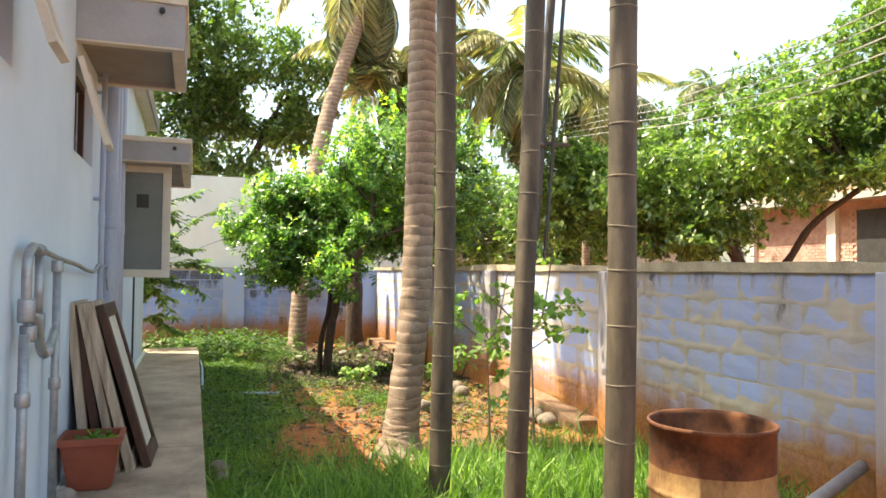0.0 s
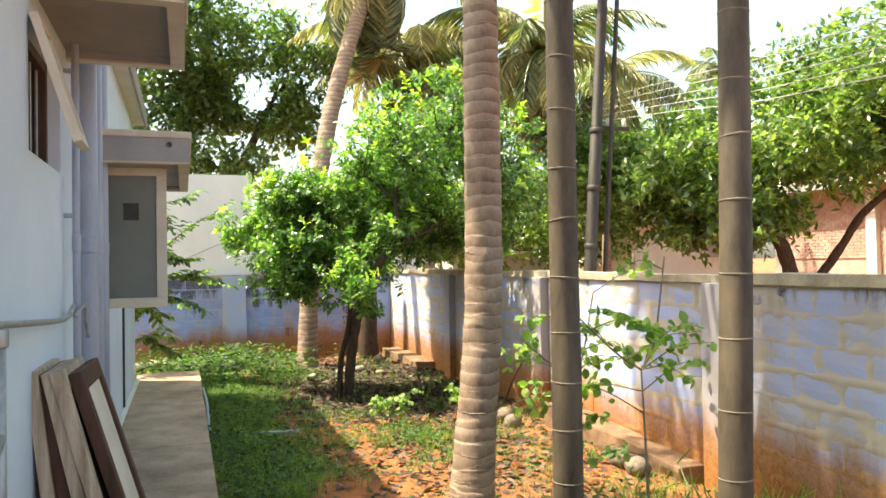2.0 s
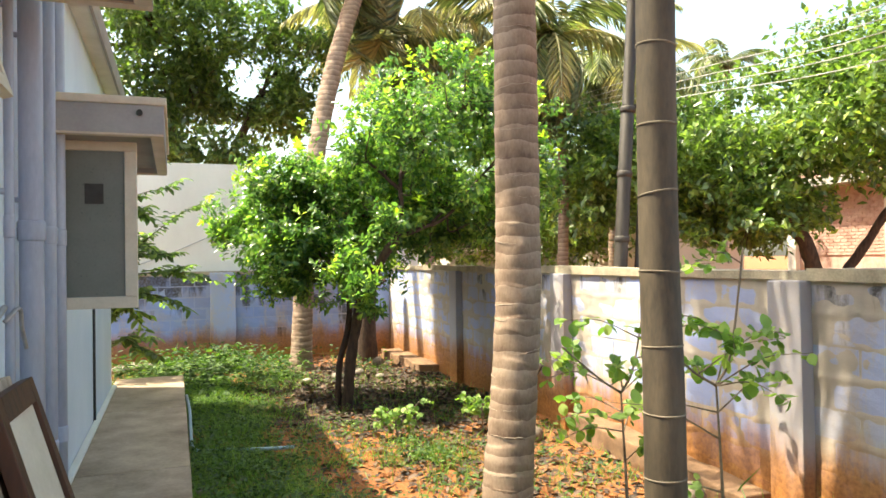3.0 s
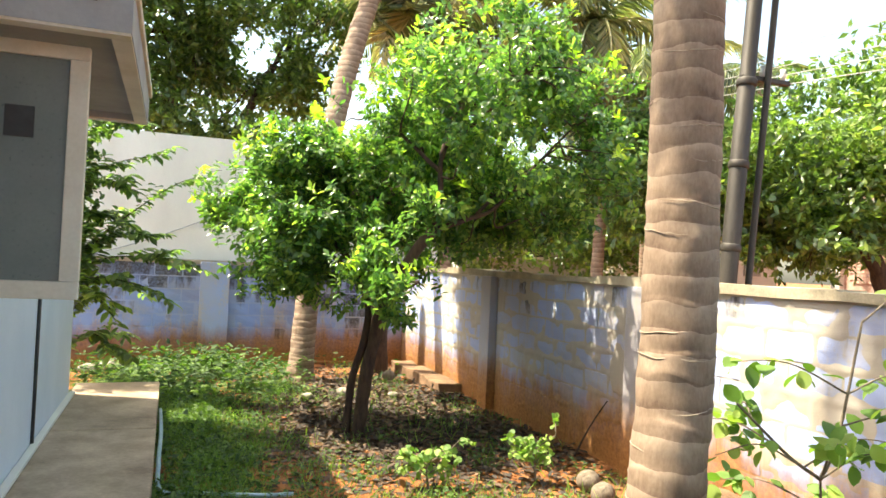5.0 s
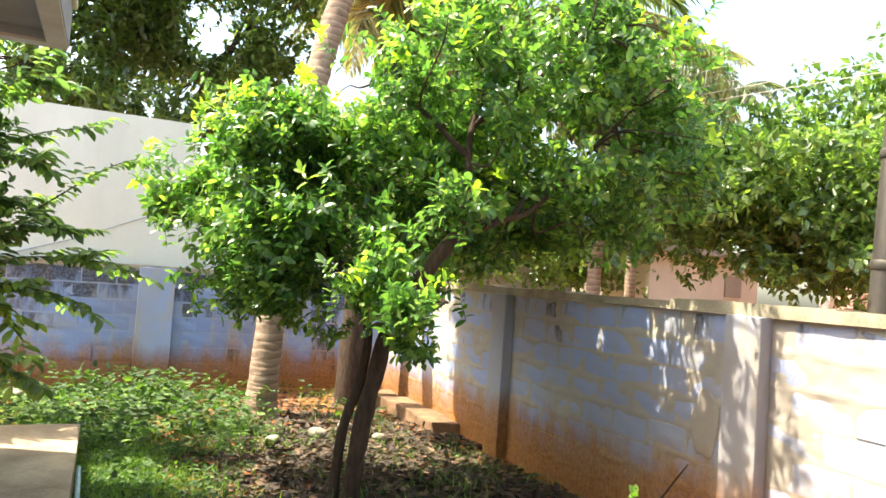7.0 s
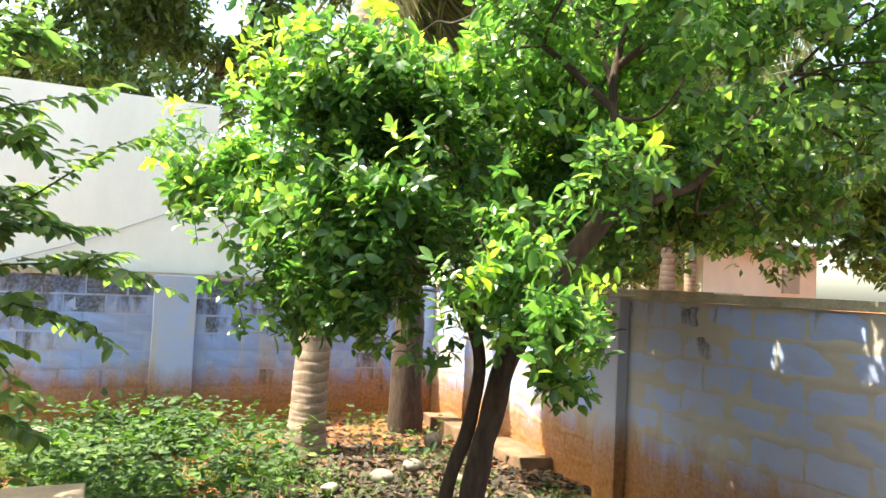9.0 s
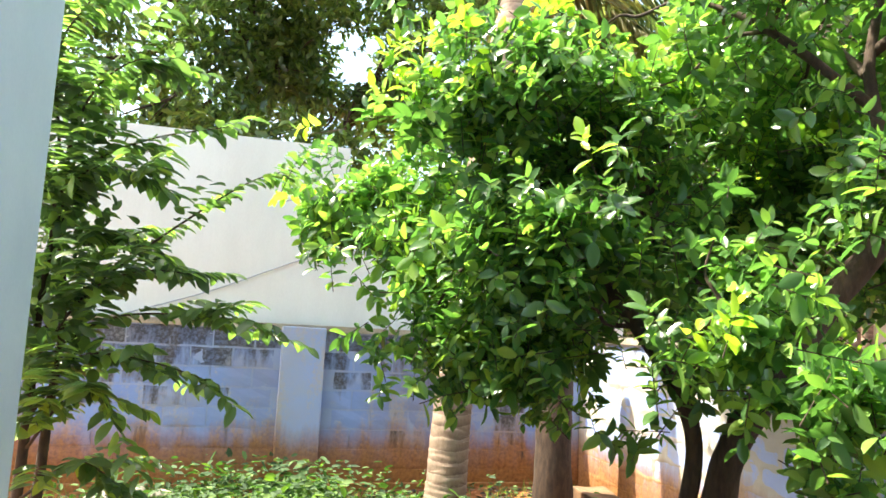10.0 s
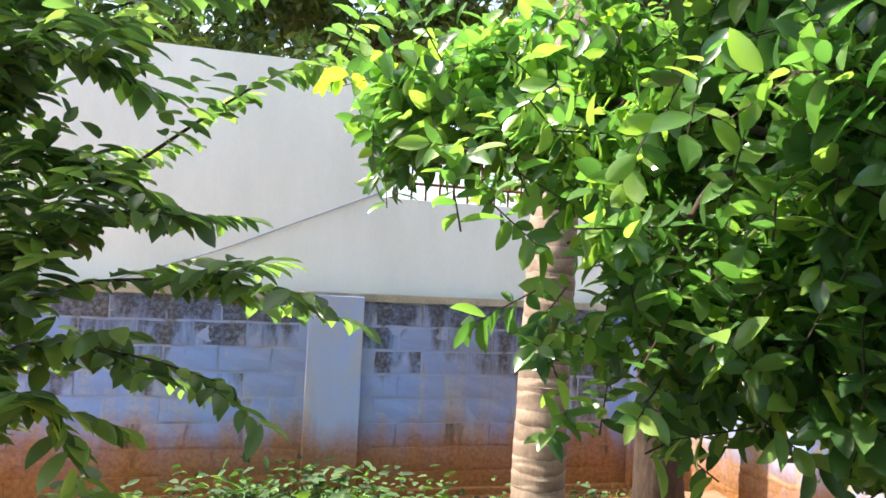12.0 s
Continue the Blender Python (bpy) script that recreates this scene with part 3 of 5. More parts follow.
DOWN = ((5.33, 0.02), (5.78, 0.055), (6.4, 0.034), (6.78, 0.035))
for y, r in DOWN:
    x = max(WX + r + 0.02, -0.545)
    cl = [((x, y, z), (0, 0, 1), r * 1.14, 0.05) for z in (0.75, 1.95)] + [((x - r - 0.01, y, z), (1, 0, 0), 0.014, 0.03) for z in (1.2, 2.1, 2.9)]
    pipe_run("downpipe", "blue-grey painted plastic pipe fixed to wall" if r > 0.03 else "thin grey conduit fixed to wall", [([(x, y, 0.3), (x, y, 3.72)], r)], M["pvc"], cl, group="pipes down the house wall")

GX = WX + 0.06
pipe_run("water_pipe", "galvanised water pipes with elbows and valve on wall", [
    ([(GX, 2.82, 0.3), (GX, 2.82, 1.3)], 0.021),
    ([(GX, 2.85, 1.36), (GX, 2.84, 1.56), (GX, 2.87, 1.64), (GX, 2.95, 1.672), (GX, 3.03, 1.66)], 0.021),
    ([(GX, 3.1, 1.66), (GX, 3.1, 1.3)], 0.019),
    ([(GX, 3.03, 1.66), (GX, 3.25, 1.655), (GX, 3.6, 1.63), (GX + 0.02, 4.1, 1.6), (GX, 4.6, 1.57), (GX, 5.0, 1.56), (GX, 5.25, 1.61)], 0.013),
    ([(GX, 3.56, 0.3), (GX, 3.56, 1.61)], 0.02),
    ([(GX, 2.84, 1.36), (GX + 0.02, 2.9, 1.37), (GX + 0.03, 2.95, 1.3), (GX + 0.03, 3.05, 1.2), (GX + 0.03, 3.2, 1.2), (GX, 3.54, 1.27)], 0.021),
], M["steel"], [((GX, 2.85, 1.4), (0, 0, 1), 0.036, 0.05), ((GX, 2.82, 1.03), (0, 0, 1), 0.03, 0.03), ((GX, 3.1, 1.33), (0, 0, 1), 0.03, 0.045), ((GX, 2.9, 1.3), (0, 0, 1), 0.034, 0.035),
                ((GX, 3.56, 0.99), (0, 0, 1), 0.029, 0.03), ((GX, 3.56, 1.59), (0, 0, 1), 0.029, 0.03), ((GX, 3.08, 1.66), (0, 1, 0), 0.03, 0.045), ((GX + 0.03, 3.14, 1.2), (0, 1, 0.1), 0.03, 0.03)])
pipe_run("cable", "thin dark cable running down the house wall", [([(WX + 0.012, 9.3, 0.3), (WX + 0.012, 9.3, 1.5)], 0.012)], M["dark"])
pipe_run("cloth_strip", "pale cloth strip knotted round the conduit", [([(WX + 0.06, 5.25, 1.55), (WX + 0.1, 5.33, 1.6), (WX + 0.1, 5.38, 1.52), (WX + 0.11, 5.42, 1.42)], 0.009)], M["steel"])


def build_path():
    t = thing("pavement", "worn concrete walkway along the house", "path", (-0.2, 5, 0.3), kind="structure")
    ends = [-5, -2.6, 0.0, 2.5, 5.0, 7.45, 9.8, 12.02]
    for a, b in zip(ends, ends[1:]):
        bm = boxes([(WX + 0.003, 0.21, a + 0.006, b - 0.006, -0.15, 0.3)], 0.012)
        rough_up(bm, 0.006, 2.0, 3)
        part("slab", bm, M["path"], t)
    part("fillet", rough_up(boxes([(WX + 0.002, WX + 0.055, -5, 11.37, 0.3, 0.328)], 0.008), 0.006), M["white"], t, "pale mortar fillet along the wall foot")


build_path()

# ---- boundary walls ----
EX, NY = 4.0, 15.35
EAST_PILLARS = (2.45, 5.53, 8.58, 11.65)


def build_walls():
    east = tagged(part("wall_east", boxes([(EX + 0.03, EX + 0.2, -5, NY + 0.2, -0.3, 1.6)]), M["mortar"]), "blue limewashed concrete block boundary wall with pale joints", "wall", kind="structure")
    north = tagged(part("wall_north", boxes([(-6, EX + 0.012, NY + 0.012, NY + 0.2, -0.3, 1.56)]), M["mortar_n"]), "blue block boundary wall blackened by damp", "wall", kind="structure")
    for nm, wall, mat, mapped, lo, hi, zt in (("east", east, M["mortar"], lambda u, z, d: (EX + 0.0075 - d, u, z), 0.5, NY, 1.602), ("north", north, M["mortar_n"], lambda u, z, d: (u, NY + 0.0085 - d, z), -3.0, EX, 1.562)):
        us = np.arange(lo, hi, 0.02 if nm == "east" else 0.035)
        zs = np.linspace(-0.1, zt, 100 if nm == "east" else 48)
        vv = []
        for z in zs:
            for u in us:
                d = 0.009 * noise.noise(Vector((u * 2.6, z * 5.0, 4.0 + hi))) + 0.006 * noise.noise(Vector((u * 9, z * 13, 2.0)))
                if nm == "east":
                    course = round(z / 0.2)
                    off = abs(z - course * 0.2 + 0.012 * noise.noise(Vector((u * 4, course, 8))))
                    smear = 0.42 + 0.8 * noise.noise(Vector((u * 1.9, course * 3.7, 6.0))) + 0.55 * noise.noise(Vector((u * 8, z * 12, 1.0)))
                    d += 0.0115 * smear * math.exp(-(off / 0.024) ** 2) + 0.0025
                    row = math.floor(z / 0.2)
                    side = (u - 1.2 - (0.2025 if row % 2 else 0.0)) % 0.405
                    side = min(side, 0.405 - side)
                    d += 0.012 * (0.4 + 0.9 * noise.noise(Vector((u * 1.1, row * 2.3, 9.0)))) * math.exp(-(side / 0.022) ** 2)
                vv.append(mapped(u, z, d))
        w = len(us)
        ff = [(j * w + i, j * w + i + 1, (j + 1) * w + i + 1, (j + 1) * w + i) for j in range(len(zs) - 1) for i in range(w - 1)]
        if nm == "east":
            ff = [q[::-1] for q in ff]
        solid("mortar", mesh_of("mortar", vv, ff, mat, True), wall, "uneven mortar smeared over the joints")
    cap = boxes([(EX - 0.03, EX + 0.22, -5 + 1.3 * k, -5 + 1.3 * (k + 1), 1.604, 1.675 + 0.012 * math.sin(k * 2.1)) for k in range(16)])
    part("coping", rough_up(cap, 0.012, 2.5, 2), M["coping"], east, "weathered cement coping")
    part("coping", rough_up(boxes([(-6, EX - 0.03, NY - 0.015, NY + 0.2, 1.564, 1.625)]), 0.012, 2.5, 5), M["coping"], north)
    part("footing", rough_up(boxes([(-6, EX, NY - 0.06, NY + 0.01, -0.2, 0.05)], 0.01), 0.008, 2, 4), M["plinth"], north, "soil stained footing ledge")
    for y in EAST_PILLARS:
        part("pillar", rough_up(boxes([(EX - 0.1, EX + 0.005, y - 0.14, y + 0.14, -0.2, 1.603)], 0.01), 0.006, 3, 3), M["pillar"], east, "plastered pillar")
    for x in (-3.2, 0.92, 3.78):
        part("pillar", rough_up(boxes([(x - 0.22, x + 0.22, NY - 0.07, NY + 0.005, -0.2, 1.6)], 0.01), 0.006, 3, 3), M["pillar_n"], north, "plastered pillar")
    return east, north


WALL_E, WALL_N = build_walls()

def build_ledge():
    bm = rough_up(boxes([(EX - 0.26, EX - 0.002, 5.75, 8.1, -0.15, 0.25), (EX - 0.34, EX - 0.002, 12.5, 14.7, -0.15, 0.14)], 0.02), 0.035, 4.0, 12)
    for v in bm.verts:
        if v.co.z > 0 and v.co.y < 10:
            v.co.z *= 0.5 + 0.5 * (v.co.y - 5.75) / 2.35
    tagged(part("ledge", bm, M["ledge"]), "low soil-stained masonry ledge along the boundary wall", "ledge", kind="structure")


build_ledge()


def cement_patch():
    """A bare patch where the limewash was plastered over."""
    n = 26
    rim = []
    for k in range(n):
        w = 2 * math.pi * k / n
        r = 1 + 0.3 * noise.noise(Vector((math.cos(w) * 1.6, math.sin(w) * 1.6, 4.0)))
        rim.append((8.93 + 0.12 * r * math.cos(w), 0.86 + 0.25 * r * math.sin(w)))
    verts = [(EX - 0.003, y, z) for y, z in rim] + [(EX - 0.007, 8.93 + (y - 8.93) * 0.9, 0.86 + (z - 0.86) * 0.94) for y, z in rim]
    faces = [(k, (k + 1) % n, n + (k + 1) % n, n + k) for k in range(n)] + [tuple(range(n, 2 * n))]
    solid("patch", mesh_of("patch", verts, [q[::-1] for q in faces], M["mortar"]), WALL_E, "bare cement patch on the limewash")


cement_patch()

nb = thing("neighbour_wall", "tall whitewashed plaster wall with a step down", "wall", (0, 15.7, 0), kind="structure")
part("wall", boxes([(-7, 1.3, 15.62, 15.85, -0.2, 3.58), (1.3, 4.7, 15.62, 15.85, -0.2, 2.46)]), M["white"], nb)
rail = thing("railing", "rusty iron railing on the whitewashed wall", "railing", (2.9, 15.73, 2.46))
for k in range(24):
    v, f = tube([(1.45 + k * 0.13, 15.73, 2.46), (1.45 + k * 0.13, 15.73, 3.12)], [0.011, 0.011], 6)
    solid("bar", mesh_of("bar", v, f, M["rust"]), rail)
for z in (2.62, 3.12):
    v, f = tube([(1.32, 15.73, z), (4.6, 15.73, z)], [0.014, 0.014], 6)
    solid("rail", mesh_of("rail", v, f, M["rust"]), rail)
pipe_run("cable", "thin cable slanting across the whitewashed wall", [([(-0.9, 15.6, 1.62), (-0.09, 15.6, 1.9), (0.6, 15.6, 2.2), (1.33, 15.6, 2.52)], 0.006)], M["steel"], sides=6)

# ---- palms and areca stems ----
BAND = [M["frond_green"], M["frond"], M["frond_green"]]
# first palm: unseen crown, its height chosen to dapple the east wall with shade
palm("coconut palm with ringed grey-brown trunk and flared foot", [(1.84, 5.55, -0.08), (1.9, 5.62, 0.35), (2.04, 5.72, 1.5), (2.08, 5.78, 3.0), (2.12, 5.85, 5.0), (2.2, 5.95, 7.0)], 0.148, 0.12, 0.16, 0.095, 20, 3.6, 3, BAND)
palm("leaning coconut palm with swollen ringed foot", [(2.03, 13.75, -0.08), (2.06, 13.78, 0.4), (2.14, 13.9, 1.5), (2.3, 14.1, 3.0), (2.75, 14.5, 5.0), (3.5, 15.2, 7.2), (3.9, 15.6, 8.4)], 0.17, 0.15, 0.14, 0.1, 22, 4.0, 5, BAND, hang=9)


def areca(points, r, seed):
    t = thing("areca_palm", "slender ringed areca palm stem rising from the grass", "palm", points[0], "areca palms")
    c = bend(points, 14)
    v, f = tube(c, taper(len(c), r, r * 0.85), 18)
    solid("stem", mesh_of("stem", v, f, M["areca"], True), t)
    rng = np.random.default_rng(seed)
    z = 0.15
    while z < c[-1].z - 0.5:
        k = min(range(len(c) - 1), key=lambda i: abs(c[i].z - z))
        s = (z - c[k].z) / max(c[k + 1].z - c[k].z, 1e-3)
        p = c[k].lerp(c[k + 1], s)
        rr = r * (1 - 0.15 * z / c[-1].z)
        vv, ff = tube([p + Vector((0, 0, -0.005)), p + Vector((0, 0, -0.0015)), p + Vector((0, 0, 0.001)), p + Vector((0, 0, 0.0025))], [rr * 0.99, rr * 1.03, rr * 1.03, rr * 0.99], 18, False)
        tl = Matrix.Translation(p) @ pose(0, 0, 0, rng.normal() * 3, rng.normal() * 3, 0) @ Matrix.Translation(-p)
        solid("ring", mesh_of("ring", [tl @ q for q in vv], ff, M["areca_ring"], True), t)
        z += rng.uniform(0.19, 0.27)
    top = c[-1]
    # unseen crown, kept low and dense so it shades the boundary wall
    for k in range(15):
        me, mid = frond_mesh(rng.uniform(1.7, 2.3), rng.uniform(0.9, 1.4), seed * 17 + k, M["frond_green"], 34, 0.4, 0.11, 0.26)
        me.transform(Matrix.Translation(top) @ pose(0, 0, 0, 0, 0, k * 137.5) @ pose(0, 0, 0, rng.uniform(-15, 50), 0, 0))
        solid("frond", me, t)
    return t


areca([(1.62, 3.8, -0.08), (1.65, 3.83, 1.2), (1.67, 3.87, 2.0), (1.63, 3.8, 4.0), (1.6, 3.8, 6.0)], 0.072, 1)
areca([(1.69, 2.84, -0.08), (1.76, 2.88, 1.2), (1.81, 2.91, 2.0), (1.92, 3.0, 4.0), (2.0, 3.05, 5.7)], 0.058, 2)
areca([(1.83, 2.09, -0.08), (1.86, 2.09, 1.2), (1.87, 2.1, 2.0), (1.88, 2.1, 4.2), (1.9, 2.1, 6.3)], 0.066, 3)

# ---- trees ----
def whorls(name, tips, outs, per, size, mat, seed, reach=0.2, droop=0.25, aspect=0.58):
    """Leaves in spirals round short twigs, closer towards the tip; returns the leaf mesh and the twigs."""
    rng = np.random.default_rng(seed)
    n = len(tips)
    d = unit(outs * 0.6 + rng.normal(size=outs.shape) * 0.5 + np.array((0, 0, 0.22)))
    a = unit(np.cross(d, rng.normal(size=d.shape)))
    b = np.cross(d, a)
    k = np.tile(np.arange(per), n)
    s = ((k + 0.5) / per) ** 0.7
    D, A, B = (np.repeat(q, per, 0) for q in (d, a, b))
    w = k * 2.4 + rng.normal(size=len(k)) * 0.35
    radial = A * np.cos(w)[:, None] + B * np.sin(w)[:, None]
    base = np.repeat(tips, per, 0) - D * (reach * (1 - s))[:, None]
    along = unit(radial * 0.9 + D * (0.15 + 0.75 * s ** 2)[:, None] + np.array((0, 0, -droop)))
    nor = unit(D * 0.8 + np.array((0, 0, 0.7)) + rng.normal(size=D.shape) * 0.3)
    L = size * rng.uniform(0.6, 1.2, len(k)) * (1.05 - 0.25 * s)
    return leaves_mesh(name, base, along, nor, L, L * aspect * rng.uniform(0.85, 1.15, len(k)), mat, OVAL, OVAL_F), d


def garden_tree():
    """Two thin trunks; a low spreading side and a higher dome hollow underneath, each with its own limbs."""
    t = thing("garden_tree", "bushy garden tree with glossy green leaves and two trunks", "tree", (2.04, 10.42, -0.05))
    skeleton = []

    def wood(name, pts, r0, r1, foot=1.0):
        c = bend(pts, 9)
        rad = taper(len(c), r0, r1)
        rad[0] *= foot
        v, f = tube(c, rad, 12)
        v = [q + Vector(noise.noise_vector(q * 7)) * rad[min(i // 12, len(rad) - 1)] * 0.2 for i, q in enumerate(v)]
        solid(name, mesh_of(name, v, f, M["bark"], True), t)
        skeleton.extend(c[3:])

    wood("trunk", [(2.05, 10.44, -0.1), (2.08, 10.38, 0.5), (2.14, 10.3, 0.98), (2.2, 10.22, 1.32), (2.38, 10.05, 1.75), (2.56, 9.92, 2.05)], 0.07, 0.05, 1.4)
    wood("trunk", [(1.95, 10.52, -0.1), (1.97, 10.47, 0.5), (2.06, 10.38, 0.95), (2.06, 10.35, 1.35), (1.85, 10.55, 1.8), (1.6, 10.75, 2.1)], 0.042, 0.028, 1.3)
    for pts, r in (([(2.56, 9.92, 2.05), (2.62, 9.95, 2.4), (2.66, 10.05, 2.8), (2.9, 10.15, 3.4), (3.2, 10.2, 4.0)], 0.036), ([(2.54, 9.93, 2.03), (2.85, 9.9, 2.15), (3.2, 9.95, 2.3), (3.6, 9.9, 2.75), (4.0, 9.8, 3.2)], 0.03),
                   ([(2.64, 10.0, 2.6), (2.3, 10.2, 2.95), (2.1, 10.5, 3.2)], 0.024), ([(2.68, 10.08, 2.85), (3.0, 9.7, 3.2), (3.2, 9.4, 3.5)], 0.024), ([(2.66, 10.05, 2.75), (2.9, 10.5, 3.1), (3.2, 10.9, 3.4)], 0.024),
                   ([(3.0, 9.92, 2.22), (3.3, 10.3, 2.4), (3.6, 10.8, 2.45)], 0.022), ([(2.3, 10.12, 1.6), (2.2, 10.6, 2.0), (2.3, 11.1, 2.4)], 0.024), ([(1.9, 10.5, 1.75), (1.55, 10.8, 2.0), (1.2, 11.2, 2.2)], 0.018),
                   ([(1.75, 10.65, 1.95), (1.5, 11.1, 2.4), (1.3, 11.4, 2.7)], 0.02), ([(2.06, 10.35, 1.4), (1.9, 10.1, 1.6), (1.8, 9.9, 1.7)], 0.015), ([(2.25, 10.16, 1.45), (2.3, 9.8, 1.6), (2.3, 9.5, 1.55)], 0.014)):
        wood("limb", pts, r, 0.009)
    lobes = [((3.25, 10.1, 3.3), (1.3, 1.35, 1.0), 0.85), ((3.45, 10.25, 3.75), (0.95, 1.0, 0.62), 0.7), ((2.55, 10.25, 3.1), (0.8, 0.85, 0.7), 0.7), ((3.95, 9.7, 2.75), (0.6, 0.75, 0.75), 0.7),
             ((3.55, 10.95, 2.45), (0.9, 0.8, 0.65), 0.7), ((2.5, 11.2, 2.4), (0.9, 0.8, 0.75), 0.9), ((1.75, 10.9, 2.15), (0.85, 0.8, 0.65), 1.2), ((1.1, 11.35, 2.3), (0.65, 0.65, 0.5), 1.0), ((0.88, 11.8, 2.2), (0.4, 0.5, 0.38), 1.0),
             ((1.6, 11.0, 2.75), (0.7, 0.7, 0.45), 1.2), ((1.45, 11.0, 1.6), (0.65, 0.6, 0.45), 1.1), ((1.72, 10.55, 1.6), (0.5, 0.45, 0.36), 1.1), ((2.12, 10.0, 1.68), (0.58, 0.48, 0.42), 0.9), ((1.5, 10.5, 1.95), (0.42, 0.32, 0.33), 0.9), ((2.08, 9.45, 1.5), (0.26, 0.25, 0.18), 1.0), ((2.2, 9.75, 1.3), (0.22, 0.2, 0.22), 0.7),
             # last three lobes: hidden foliage added to cast shade on the east wall
             ((2.55, 9.75, 2.25), (0.4, 0.35, 0.3), 0.7), ((3.1, 10.75, 2.3), (0.85, 0.7, 0.5), 0.8), ((3.85, 10.4, 2.2), (0.6, 0.7, 0.42), 0.8), ((3.3, 11.8, 2.7), (0.9, 0.9, 0.85), 1.3), ((2.8, 12.6, 2.8), (0.75, 0.7, 0.65), 1.4), ((3.3, 12.6, 2.35), (0.6, 0.7, 0.6), 1.4)]
    rng = np.random.default_rng(11)
    tips, outs, rads = [], [], []
    for c, r, thick in lobes:
        area = (r[0] * r[1] + r[0] * r[2] + r[1] * r[2]) / 3
        n = int(1380 * area * thick)
        d = unit(rng.normal(size=(n, 3)))
        rad = rng.random(n) ** 0.3
        bumpy = np.array([1 + 0.38 * noise.noise(Vector(q) * 2.2 + Vector(c)) + 0.24 * noise.noise(Vector(q) * 5 + Vector(c)) for q in d])
        p = np.array(c) + d * np.array(r) * (rad * bumpy)[:, None]
        keep = np.array([noise.noise(Vector(q) * 1.9) + 0.6 * noise.noise(Vector(q) * 4.6) > 0.0 for q in p])
        keep &= ~((d[:, 2] < -0.35) & (rad > 0.7) & (rng.random(n) < 0.55))
        tips.append(p[keep])
        outs.append(d[keep])
        rads.append(rad[keep])
    tips, outs, rads = np.concatenate(tips), np.concatenate(outs), np.concatenate(rads)
    S = np.array([tuple(q) for q in skeleton if q.z > 1.35])
    for i in rng.choice(len(tips), 170, replace=False):
        q = tips[i]
        near = S[np.argmin(((S - q) ** 2).sum(1) + 0.6 * np.maximum(S[:, 2] - q[2] + 0.1, 0))]
        v, f = limb(near, q, 0.012, 0.003, int(i), 0.2, 5)
        solid("branch", mesh_of("branch", v, f, M["bark"], True), t)
    fresh = (rads > 0.86) & (outs[:, 2] > -0.1) & (rng.random(len(tips)) < np.where(tips[:, 2] > 2.7, 0.32, 0.16))
    me, d = whorls("crown", tips[~fresh], outs[~fresh], 12, 0.092, M["leaf_citrus"], 61, aspect=0.63)
    solid("crown", me, t)
    me, d2 = whorls("young_leaves", tips[fresh] + outs[fresh] * 0.05, outs[fresh], 9, 0.09, M["leaf_young"], 62, 0.14, 0.05, 0.63)
    solid("young_leaves", me, t, "fresh yellow-green leaves at the shoot tips")
    ends = np.concatenate([tips[~fresh], tips[fresh]])
    dirs = np.concatenate([d, d2])
    v, f = join([tube([e - q * 0.2, e - q * 0.1, e], [0.0028, 0.0022, 0.0012], 3, False) for e, q in ((Vector(e), Vector(q)) for e, q in zip(ends, dirs))])
    tagged(solid("fine_wood", mesh_of("fine_wood", v, f, M["bark"]), t), "thin brown twigs carrying the leaves", kind="stuff")


garden_tree()


def spray(t, pts, count, size, mat, seed, r=0.011):
    """A bowed branch with leaves in two rows, and side twigs."""
    rng = np.random.default_rng(seed)
    c = bend(pts, 12)
    v, f = tube(c, taper(len(c), r, 0.003), 6)
    br = solid("branch", mesh_of("branch", v, f, M["bark"], True), t)
    C = np.array([tuple(q) for q in c])
    runs = [C]
    for k in range(9):
        i = int(rng.integers(3, len(C) - 4))
        d = C[min(i + 4, len(C) - 1)] - C[i]
        s = np.linspace(0, 1, 10)[:, None]
        side = np.cross(d / np.linalg.norm(d), (0, 0, 1.0)) * rng.choice((-1, 1)) * 0.7
        runs.append(C[i] + s * (d / np.linalg.norm(d) * 0.8 + side + np.array((0, 0, rng.uniform(-0.25, 0.35)))) * rng.uniform(0.25, 0.5))
    B, A, N = [], [], []
    for q in runs:
        n = count if q is C else max(count // 3, 6)
        s = np.linspace(0.12, 1, n) * (len(q) - 1)
        i = np.minimum(s.astype(int), len(q) - 2)
        p = q[i] + (q[i + 1] - q[i]) * (s - i)[:, None]
        d = unit(q[i + 1] - q[i])
        sd = unit(np.cross(d, np.array((0, 0, 1.0)))) * np.where(np.arange(n) % 2, 1, -1)[:, None]
        B.append(p)
        A.append(d * 0.5 + sd * 0.9 + rng.normal(size=d.shape) * 0.2 + np.array((0, 0, -0.35)))
        N.append(np.array((0, 0, 1.0)) + rng.normal(size=d.shape) * 0.25)
    B, A, N = np.concatenate(B), np.concatenate(A), np.concatenate(N)
    L = size * rng.uniform(0.75, 1.2, len(B))
    solid("leaves", leaves_mesh("leaves", B, A, N, L, L * 0.58, mat, OVAL, OVAL_F), br)


